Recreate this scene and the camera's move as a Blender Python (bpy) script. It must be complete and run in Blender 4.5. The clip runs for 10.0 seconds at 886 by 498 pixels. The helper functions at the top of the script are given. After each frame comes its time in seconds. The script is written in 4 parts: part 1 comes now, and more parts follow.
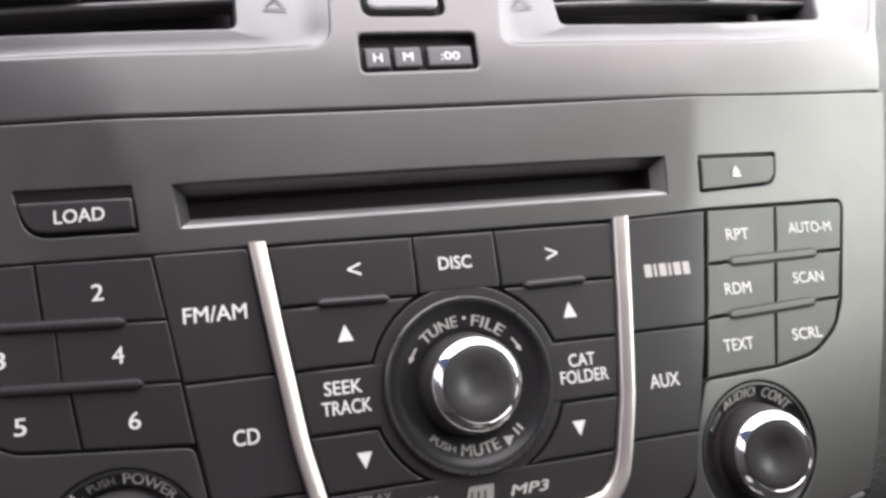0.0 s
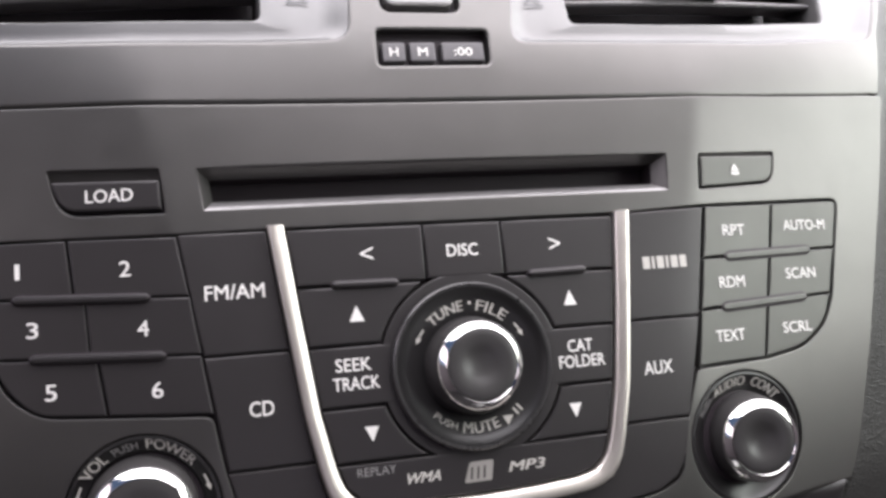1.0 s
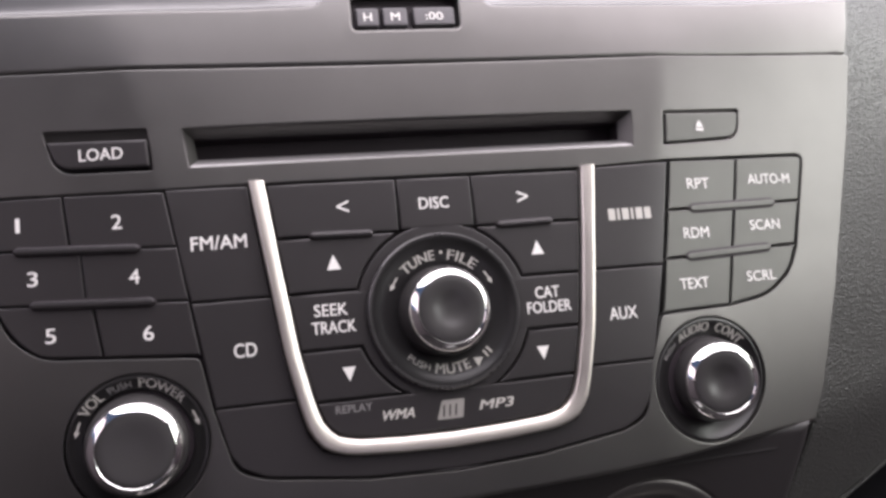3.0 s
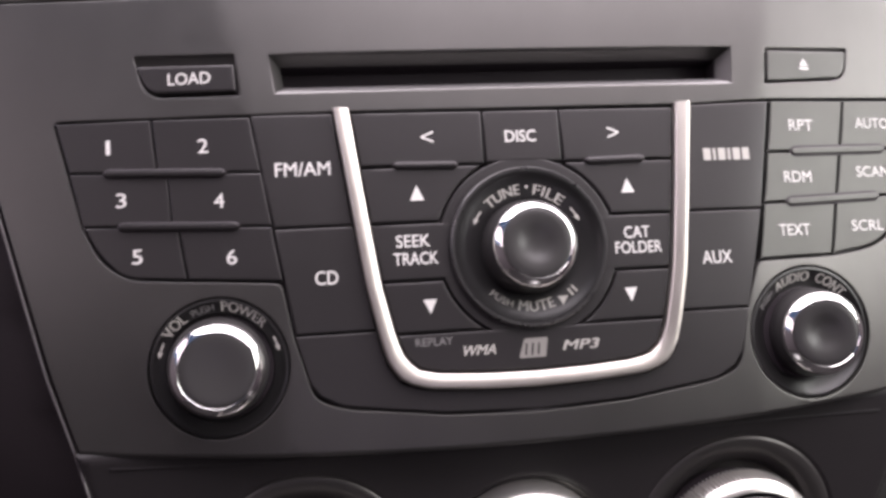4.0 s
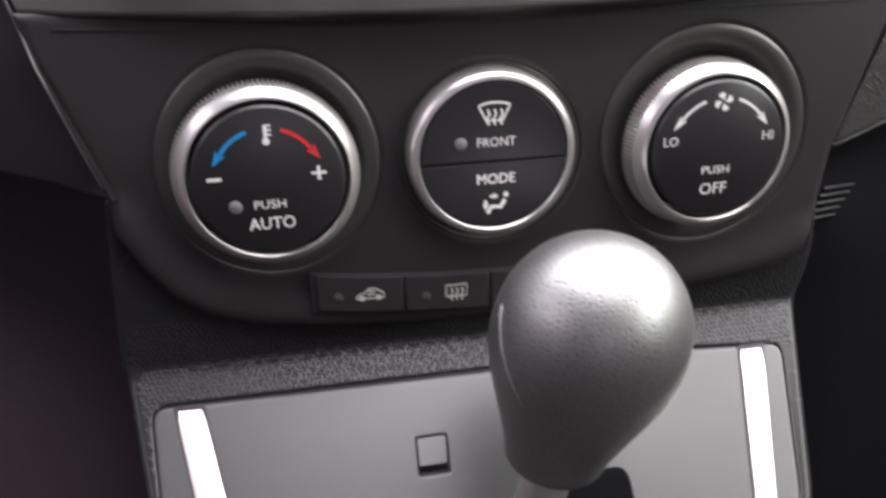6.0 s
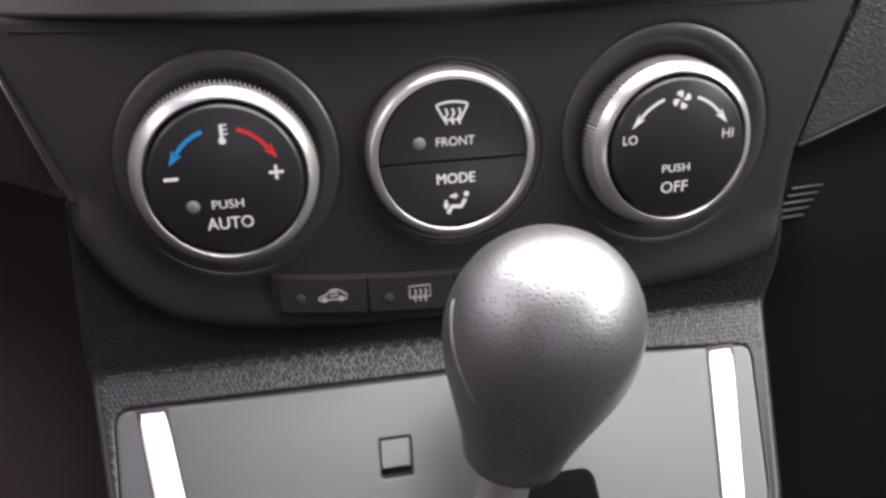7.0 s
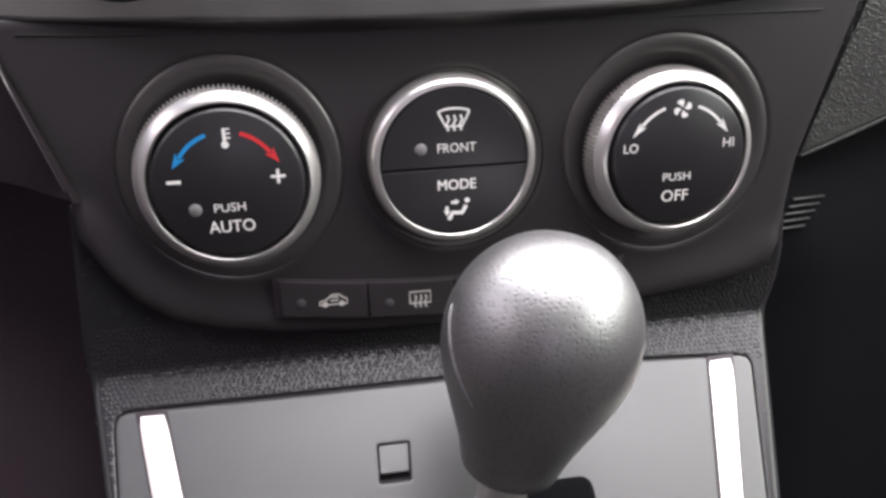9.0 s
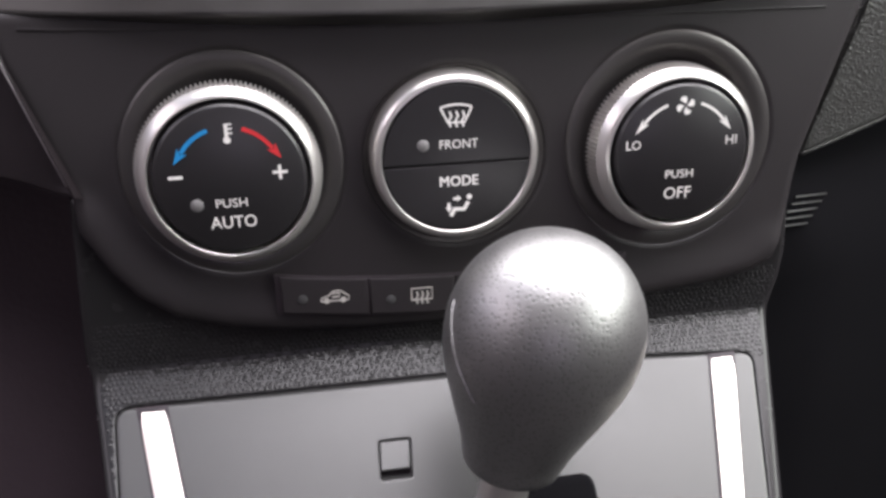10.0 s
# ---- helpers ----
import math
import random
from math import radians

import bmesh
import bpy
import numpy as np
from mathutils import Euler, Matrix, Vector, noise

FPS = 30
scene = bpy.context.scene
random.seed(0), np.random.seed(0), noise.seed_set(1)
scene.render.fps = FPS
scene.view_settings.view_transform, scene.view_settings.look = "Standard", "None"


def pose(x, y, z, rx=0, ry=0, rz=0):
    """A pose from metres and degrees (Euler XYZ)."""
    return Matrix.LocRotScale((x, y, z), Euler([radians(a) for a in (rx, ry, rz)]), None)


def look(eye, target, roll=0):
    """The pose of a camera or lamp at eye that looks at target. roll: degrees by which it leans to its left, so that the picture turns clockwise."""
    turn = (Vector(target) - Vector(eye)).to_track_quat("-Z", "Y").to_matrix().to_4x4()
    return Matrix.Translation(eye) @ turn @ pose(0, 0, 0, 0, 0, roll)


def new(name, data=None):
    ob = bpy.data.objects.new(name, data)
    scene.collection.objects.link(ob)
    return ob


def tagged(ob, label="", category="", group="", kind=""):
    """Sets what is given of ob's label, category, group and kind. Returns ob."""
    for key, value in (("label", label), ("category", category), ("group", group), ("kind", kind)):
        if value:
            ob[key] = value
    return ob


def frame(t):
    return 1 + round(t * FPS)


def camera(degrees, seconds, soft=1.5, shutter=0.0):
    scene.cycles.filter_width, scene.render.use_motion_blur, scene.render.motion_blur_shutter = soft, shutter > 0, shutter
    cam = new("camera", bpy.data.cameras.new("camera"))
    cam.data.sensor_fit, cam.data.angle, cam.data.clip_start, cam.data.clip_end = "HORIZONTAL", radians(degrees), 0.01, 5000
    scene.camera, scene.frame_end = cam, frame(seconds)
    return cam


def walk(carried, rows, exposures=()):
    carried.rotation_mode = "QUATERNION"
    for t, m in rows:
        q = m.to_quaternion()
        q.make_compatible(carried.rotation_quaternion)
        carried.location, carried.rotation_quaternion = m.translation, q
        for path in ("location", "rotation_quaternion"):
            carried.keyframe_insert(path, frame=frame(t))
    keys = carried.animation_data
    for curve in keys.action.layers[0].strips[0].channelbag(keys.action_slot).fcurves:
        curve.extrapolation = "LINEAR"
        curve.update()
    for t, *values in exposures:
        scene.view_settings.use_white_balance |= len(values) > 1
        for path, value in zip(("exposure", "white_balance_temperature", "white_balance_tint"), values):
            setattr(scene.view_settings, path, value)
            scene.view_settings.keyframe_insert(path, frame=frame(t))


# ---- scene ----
cam = camera(57.87, 10.0, soft=3.1, shutter=0.5)
# The centre stack leans back by 25 degrees: STACK carries its own upright frame into the car.
STACK = pose(0, 0, 0.78, -25, 0, 0)
PATH = [
    (0, -0.06326, -0.20158, -0.01483, 99.387, 7.093, -15.566),
    (0.3, -0.06216, -0.20470, -0.01847, 99.532, 7.409, -15.470),
    (0.5, -0.06633, -0.20640, -0.02132, 99.450, 7.088, -14.687),
    (0.8, -0.06851, -0.20897, -0.01875, 98.614, 6.065, -15.012),
    (1, -0.06711, -0.21198, -0.01565, 98.276, 5.449, -15.447),
    (1.2, -0.06313, -0.21481, -0.01894, 99.462, 6.374, -15.778),
    (1.5, -0.06039, -0.21778, -0.01874, 98.136, 6.987, -15.490),
    (1.8, -0.06249, -0.22035, -0.02074, 98.013, 7.092, -15.002),
    (2, -0.06365, -0.22025, -0.02300, 98.051, 6.834, -14.632),
    (2.2, -0.06562, -0.22024, -0.02397, 97.881, 6.402, -14.554),
    (3.3, -0.05675, -0.22800, -0.03097, 97.445, 5.796, -13.189),
    (3.5, -0.05695, -0.22461, -0.03853, 98.262, 5.920, -11.319),
    (4, -0.06196, -0.21751, -0.04449, 97.414, 4.057, -9.194),
    (4.3, -0.06316, -0.21892, -0.04860, 97.174, 1.986, -8.786),
    (4.5, -0.06374, -0.21657, -0.05644, 97.563, 1.012, -8.310),
    (4.7, -0.06528, -0.21256, -0.06434, 96.612, 0.404, -7.904),
    (5, -0.06820, -0.20732, -0.07274, 93.630, 0.527, -7.495),
    (5.2, -0.06820, -0.20736, -0.07645, 91.385, 0.322, -7.699),
    (5.3, -0.06637, -0.20636, -0.07800, 89.203, 0.644, -7.849),
    (5.5, -0.06480, -0.20674, -0.09203, 87.636, 2.132, -8.065),
    (5.6, -0.06248, -0.20645, -0.09766, 86.544, 2.948, -7.942),
    (5.8, -0.05771, -0.20744, -0.10958, 85.697, 3.931, -8.339),
    (6, -0.05490, -0.20712, -0.11590, 85.400, 4.856, -9.257),
    (6.2, -0.04779, -0.20866, -0.12073, 86.188, 5.118, -9.086),
    (7.3, -0.04256, -0.20972, -0.12389, 87.292, 5.347, -8.808),
    (7.5, -0.04277, -0.20995, -0.12416, 87.544, 5.282, -8.662),
    (8, -0.04337, -0.21016, -0.12415, 87.535, 5.054, -8.652),
    (8.5, -0.04407, -0.20979, -0.12303, 87.469, 4.806, -8.855),
    (9, -0.04145, -0.21072, -0.12565, 87.972, 4.701, -8.446),
    (9.5, -0.04151, -0.21127, -0.12596, 88.016, 4.688, -8.320),
    (10, -0.04198, -0.21027, -0.12613, 87.845, 4.533, -8.441),
]
walk(cam, [(t, STACK @ pose(x, y, z, rx, ry, rz)) for t, x, y, z, rx, ry, rz in PATH], exposures=[(0, -0.14, 6450, 14), (2.0, -0.18, 6450, 15), (3.5, -0.31, 6580, 21), (4.5, 0.12, 6600, 22), (5.0, 0.03, 6600, 21), (5.5, 0.12, 6600, 20), (6.2, 0.57, 6450, 15), (10, 0.67, 6450, 15)])

# ---- light: daylight through the windscreen and the side windows ----
world = bpy.data.worlds.new("sky")
scene.world = world
world.use_nodes = True
wn = world.node_tree.nodes
sky = wn.new("ShaderNodeTexSky")
sky.sky_type, sky.sun_disc = "NISHITA", False
sky.sun_elevation, sky.sun_rotation = radians(50), radians(120)
wn["Background"].inputs["Strength"].default_value = 0.10
world.node_tree.links.new(sky.outputs["Color"], wn["Background"].inputs["Color"])


def window_light(name, eye, target, width, height, watts, colour=(1, 1, 1), roll=0):
    lamp = bpy.data.lights.new(name, "AREA")
    lamp.shape, lamp.size, lamp.size_y, lamp.energy, lamp.color = "RECTANGLE", width, height, watts, colour
    ob = new(name, lamp)
    ob.matrix_basis = look(eye, target, roll)
    return ob


window_light("windscreen_daylight", (0.29, 0.12, 1.26), (0.24, -0.22, 0.32), 1.25, 1.15, 33.5, (1.0, 0.975, 0.985), 40)
window_light("passenger_window_daylight", (0.75, -0.30, 1.065), (-0.75, -0.30, 1.02), 0.95, 0.33, 8.4, (0.94, 1.0, 0.90))
window_light("driver_window_daylight", (-0.75, -0.24, 1.19), (0.75, -0.24, 1.09), 0.95, 0.34, 2.4, (1.0, 0.90, 0.94))
window_light("rear_window_daylight", (0.0, -2.55, 1.18), (0.0, 0.0, 0.80), 1.1, 0.34, 1.2, (1.0, 0.74, 0.89))
scene.view_settings.exposure = 0.0


# ---- materials ----
def material(name, base, rough=0.5, metal=0.0, grain=0.0, grain_size=0.0008, mottle=0.12, mottle_size=0.03, cells=False, coat=0.0, spec=0.5):
    """Plastic, paint or metal: base colour with broad mottling, uneven gloss and fine moulded grain."""
    m = bpy.data.materials.new(name)
    m.use_nodes = True
    n, l = m.node_tree.nodes, m.node_tree.links
    b = n["Principled BSDF"]
    b.inputs["Metallic"].default_value = metal
    b.inputs["Specular IOR Level"].default_value = spec
    b.inputs["Coat Weight"].default_value = coat
    b.inputs["Coat Roughness"].default_value = 0.15
    co = n.new("ShaderNodeTexCoord")
    big = n.new("ShaderNodeTexNoise")
    big.inputs["Scale"].default_value, big.inputs["Detail"].default_value = 1 / mottle_size, 5
    l.new(co.outputs["Object"], big.inputs["Vector"])
    ramp = n.new("ShaderNodeMapRange")
    ramp.inputs["To Min"].default_value, ramp.inputs["To Max"].default_value = 1 - mottle, 1 + mottle
    l.new(big.outputs["Fac"], ramp.inputs["Value"])
    tint = n.new("ShaderNodeMix")
    tint.data_type, tint.blend_type = "RGBA", "MULTIPLY"
    tint.inputs["Factor"].default_value = 1
    tint.inputs["A"].default_value = (*base, 1)
    l.new(ramp.outputs["Result"], tint.inputs["B"])
    l.new(tint.outputs["Result"], b.inputs["Base Color"])
    fine = n.new("ShaderNodeTexNoise")
    fine.inputs["Scale"].default_value, fine.inputs["Detail"].default_value = 1 / 0.006, 6
    l.new(co.outputs["Object"], fine.inputs["Vector"])
    rr = n.new("ShaderNodeMapRange")
    rr.inputs["To Min"].default_value, rr.inputs["To Max"].default_value = max(0.03, rough - 0.05), min(1, rough + 0.05)
    l.new(fine.outputs["Fac"], rr.inputs["Value"])
    l.new(rr.outputs["Result"], b.inputs["Roughness"])
    if grain:
        if cells:
            tex = n.new("ShaderNodeTexVoronoi")
            tex.inputs["Randomness"].default_value = 0.8
            dome = n.new("ShaderNodeMapRange")
            dome.interpolation_type = "SMOOTHSTEP"
            dome.inputs["From Min"].default_value, dome.inputs["From Max"].default_value = 0.0, 0.62
            l.new(tex.outputs["Distance"], dome.inputs["Value"])
            out = dome.outputs["Result"]
        else:
            tex = n.new("ShaderNodeTexNoise")
            tex.inputs["Detail"].default_value = 3
            out = tex.outputs["Fac"]
        tex.inputs["Scale"].default_value = 1 / grain_size
        l.new(co.outputs["Object"], tex.inputs["Vector"])
        bump = n.new("ShaderNodeBump")
        bump.inputs["Strength"].default_value, bump.inputs["Distance"].default_value = grain, grain_size * 0.25
        bump.invert = cells
        l.new(out, bump.inputs["Height"])
        l.new(bump.outputs["Normal"], b.inputs["Normal"])
    return m


def pitted(name, base, rough, metal, spec):
    """Satin lacquer over a skin with small moulded pits, their shade in the colour."""
    m = material(name, base, rough, metal, mottle=0.06, spec=spec)
    n, l = m.node_tree.nodes, m.node_tree.links
    co = n.new("ShaderNodeTexCoord")
    warp = n.new("ShaderNodeTexNoise")
    warp.inputs["Scale"].default_value = 500
    l.new(co.outputs["Object"], warp.inputs["Vector"])
    mixer = n.new("ShaderNodeMix")
    mixer.data_type, mixer.blend_type = "RGBA", "LINEAR_LIGHT"
    mixer.inputs["Factor"].default_value = 0.0003
    l.new(co.outputs["Object"], mixer.inputs["A"])
    l.new(warp.outputs["Color"], mixer.inputs["B"])
    cell = n.new("ShaderNodeTexVoronoi")
    cell.inputs["Scale"].default_value = 860
    cell.inputs["Randomness"].default_value = 0.75
    l.new(mixer.outputs["Result"], cell.inputs["Vector"])
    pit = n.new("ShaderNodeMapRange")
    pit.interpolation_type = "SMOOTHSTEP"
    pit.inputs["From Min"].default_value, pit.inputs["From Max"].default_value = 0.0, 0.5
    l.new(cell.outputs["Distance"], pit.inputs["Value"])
    bump = n.new("ShaderNodeBump")
    bump.inputs["Strength"].default_value, bump.inputs["Distance"].default_value = 0.26, 0.0002
    l.new(pit.outputs["Result"], bump.inputs["Height"])
    b = n["Principled BSDF"]
    l.new(bump.outputs["Normal"], b.inputs["Normal"])
    # Shade inside the pits, put into the base colour as darkening.
    pit_shade = n.new("ShaderNodeMapRange")
    pit_shade.inputs["To Min"].default_value = 0.66
    l.new(pit.outputs["Result"], pit_shade.inputs["Value"])
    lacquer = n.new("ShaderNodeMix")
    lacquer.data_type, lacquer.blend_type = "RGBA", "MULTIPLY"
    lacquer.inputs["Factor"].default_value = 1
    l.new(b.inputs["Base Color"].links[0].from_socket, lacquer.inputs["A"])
    l.new(pit_shade.outputs["Result"], lacquer.inputs["B"])
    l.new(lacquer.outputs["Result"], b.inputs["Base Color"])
    return m


FASCIA = material("satin_grey_metallic_plastic", (0.112, 0.108, 0.105), 0.39, 0.88, 0.12, 0.0005)
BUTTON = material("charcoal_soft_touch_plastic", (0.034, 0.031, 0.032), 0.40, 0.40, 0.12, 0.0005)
BACKING = material("black_seam_plastic", (0.028, 0.022, 0.026), 0.6, spec=0.3)
CLIMATE = material("matt_black_plastic", (0.0205, 0.0178, 0.0190), 0.48, 0.0, 0.15, 0.0005, spec=0.35)
GLOSS = material("black_dial_face", (0.014, 0.013, 0.014), 0.35, 0.0, 0.05, 0.0005)
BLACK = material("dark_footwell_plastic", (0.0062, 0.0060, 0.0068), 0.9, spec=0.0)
SIDE = material("black_side_trim_plastic", (0.015, 0.0115, 0.0130), 0.50, 0.0, 0.3, 0.0009, spec=0.25)
LEATHER = material("grained_grey_dash_skin", (0.023, 0.023, 0.0215), 0.42, 0.0, 1.0, 0.0011, cells=True)
GRAIN = material("pebbled_grey_console_plastic", (0.015, 0.0145, 0.015), 0.26, 0.0, 0.15, 0.0006, spec=0.25)
PLATE = material("matt_silver_grey_plate", (0.066, 0.066, 0.065), 0.40, 0.55, 0.06, 0.0004, 0.05)
SILVER = material("satin_silver_trim", (0.66, 0.615, 0.57), 0.35, 0.85, 0.06, 0.0006, 0.06)
RING = material("satin_silver_ring", (0.60, 0.58, 0.555), 0.30, 0.8, 0.06, 0.0004, 0.06)
BEAD = material("satin_bead", (0.40, 0.38, 0.38), 0.35, 0.6)
CHROME = material("polished_chrome", (0.86, 0.85, 0.84), 0.10, 1.0, mottle=0.03)
KNOB = material("smooth_dark_knob_rubber", (0.040, 0.038, 0.038), 0.34, 0.1, 0.06, 0.0005)
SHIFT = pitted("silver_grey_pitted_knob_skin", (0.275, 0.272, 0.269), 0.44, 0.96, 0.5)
PRINT = material("white_print", (0.70, 0.68, 0.66), 0.6, mottle=0.04)
DULL = material("grey_print", (0.22, 0.21, 0.21), 0.6)
EMBLEM = material("dim_emblem_print", (0.26, 0.245, 0.23), 0.6)
CREAM = material("pale_print", (0.46, 0.44, 0.41), 0.6)
BLUE = material("blue_print", (0.008, 0.20, 0.46), 0.5)
RED = material("red_print", (0.52, 0.025, 0.03), 0.5)
LAMP_OFF = material("unlit_indicator_lens", (0.15, 0.145, 0.145), 0.4)
DARK_LAMP = material("dark_indicator_lens", (0.05, 0.05, 0.05), 0.35)
# Right-hand key plastic: passenger window's reflection is put in as a paler base.
PADKEY = material("window_lit_key_plastic", (0.080, 0.079, 0.075), 0.44, 0.8, 0.12, 0.0005)
CLOCKKEY = material("mid_grey_key_plastic", (0.085, 0.08, 0.085), 0.42, 0.3, 0.1, 0.0005)
MARK = material("dark_grey_pictogram", (0.07, 0.07, 0.075), 0.6)
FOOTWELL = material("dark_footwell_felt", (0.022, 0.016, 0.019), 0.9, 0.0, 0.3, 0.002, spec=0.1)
SMOKE = material("smoked_lens", (0.16, 0.155, 0.15), 0.2, 0.0, coat=0.4)
HEADLINER = material("grey_headliner_fabric", (0.30, 0.28, 0.285), 0.9, 0.0, 0.4, 0.002)
CABIN = material("dark_cabin_trim", (0.085, 0.070, 0.078), 0.8, 0.0, 0.3, 0.002)
CARPET = material("black_carpet", (0.03, 0.027, 0.028), 0.95, 0.0, 0.6, 0.002)


# ---- shapes: plans in millimetres on the stack's own surfaces (x across, z up, y into the dash) ----
def crease_x(z):
    """Half width of the stereo's flat middle; the wings turn back outside it."""
    return max(69.5, 71.2 + 0.204 * z)


def stereo_y(x, z):
    a, c = abs(x), crease_x(z) - 3.0
    tuck = 0.0009 * min(0.0, z + 5) ** 2
    if a < c:
        return tuck + 0.0002 * x * x
    d, s0 = a - c, 0.0004 * c
    if d < 6:
        return tuck + 0.0002 * c * c + s0 * d + (0.14 - s0) * d * d / 12
    return tuck + 0.0002 * c * c + s0 * 6 + (0.14 - s0) * 3 + 0.14 * (d - 6)


def upper_y(x, z):
    w = min(1, max(0, (z - 60) / 25))
    return stereo_y(x, z) * (1 - w) + 0.0005 * x * x * w + (0.0055 * (z - 70) ** 2 if z > 70 else 0)


def climate_y(x, z):
    return 38 + 0.33 * (-148 - z)


def deck_y(x, z):
    return 40 + 0.6 * (z + 178)


def console_y(x, z):
    """The recessed wall under the climate panel, which meets the sloping deck in a tight cove."""
    if z < -166.6:
        return deck_y(x, z)
    if z > -164.4:
        return climate_y(x, z) + 3.7
    s = (z + 166.6) / 2.2
    return 46.84 * (1 + 2 * s) * (1 - s) ** 2 + 1.32 * s * (1 - s) ** 2 + 47.11 * s * s * (3 - 2 * s) + 0.73 * s * s * (1 - s)


def on(f, lift=0.0):
    return lambda u, v, h=0.0: Vector((u, f(u, v) - h - lift, v)) / 1000


def set_at(cx, cz, f, lift=0.0):
    """A flat frame tangent to a surface: u across, v up, h out of it."""
    e = 0.5
    tx = Vector((2 * e, f(cx + e, cz) - f(cx - e, cz), 0)).normalized()
    tz = Vector((0, f(cx, cz + e) - f(cx, cz - e), 2 * e)).normalized()
    out = tx.cross(tz).normalized()
    tz = out.cross(tx)
    o = Vector((cx, f(cx, cz), cz)) + out * lift
    return lambda u, v, h=0.0: (o + tx * u + tz * v + out * h) / 1000


anchors = {}


def link(name, bm, mat, smooth=35):
    me = bpy.data.meshes.new(name)
    bm.to_mesh(me)
    bm.free()
    me.materials.append(mat)
    me.polygons.foreach_set("use_smooth", [True] * len(me.polygons))
    me.set_sharp_from_angle(angle=radians(smooth))
    return new(name, me)


def thing(name, anchor, label, category, group="", kind=""):
    ob = new(name)
    ob.empty_display_size = 0.01
    a = Vector(anchor) / 1000
    ob.matrix_basis = STACK @ Matrix.Translation(a)
    anchors[ob.name] = a
    return tagged(ob, label, category, group, kind)


def part(name, bm, mat, parent, label="", smooth=35):
    ob = link(name, bm, mat, smooth)
    ob.parent = parent
    if parent.name in anchors:
        ob.location = -anchors[parent.name]
    return tagged(ob, label)


def structure(name, bm, mat, label, category, smooth=35, frame_of=None):
    ob = link(name, bm, mat, smooth)
    ob.matrix_basis = STACK if frame_of is None else frame_of
    return tagged(ob, label, category, kind="structure")


def area(loop):
    return sum(a[0] * b[1] - b[0] * a[1] for a, b in zip(loop, loop[1:] + loop[:1])) / 2


def ccw(loop):
    return list(loop) if area(loop) > 0 else list(reversed(loop))


def inside(p, loop):
    hit, j = False, len(loop) - 1
    for i in range(len(loop)):
        (xi, yi), (xj, yj) = loop[i], loop[j]
        if (yi > p[1]) != (yj > p[1]) and p[0] < (xj - xi) * (p[1] - yi) / (yj - yi) + xi:
            hit = not hit
        j = i
    return hit


def grow(loop, d):
    """Moves a counter-clockwise loop outwards by d."""
    out, n = [], len(loop)
    for i in range(n):
        a, b, c = Vector(loop[i - 1]), Vector(loop[i]), Vector(loop[(i + 1) % n])
        p, q = (b - a).normalized(), (c - b).normalized()
        n1, n2 = Vector((p.y, -p.x)), Vector((q.y, -q.x))
        m = n1 + n2
        k = max(0.35, m.dot(m) / 2)
        out.append(tuple(b + m * (d / k)))
    return out


def dense(loop, step):
    out = []
    for a, b in zip(loop, loop[1:] + loop[:1]):
        k = max(1, math.ceil(math.dist(a, b) / step))
        out += [(a[0] + (b[0] - a[0]) * i / k, a[1] + (b[1] - a[1]) * i / k) for i in range(k)]
    return out


def rounded(points, r=1.0, radii=None, seg=5):
    """A polygon with filleted corners."""
    points, out, n = list(points), [], len(points)
    for i in range(n):
        a, b, c = Vector(points[i - 1]), Vector(points[i]), Vector(points[(i + 1) % n])
        rad = radii.get(i, r) if radii else r
        p, q = (a - b), (c - b)
        cut = min(rad, p.length * 0.45, q.length * 0.45)
        s, e = b + p.normalized() * cut, b + q.normalized() * cut
        for k in range(seg + 1):
            t = k / seg
            out.append(tuple(s * (1 - t) ** 2 + b * 2 * t * (1 - t) + e * t * t))
    return out


def circle(cx, cz, r, n=64, squash=1.0):
    return [(cx + r * math.cos(2 * math.pi * (i + 0.37) / n), cz + r * squash * math.sin(2 * math.pi * (i + 0.37) / n)) for i in range(n)]


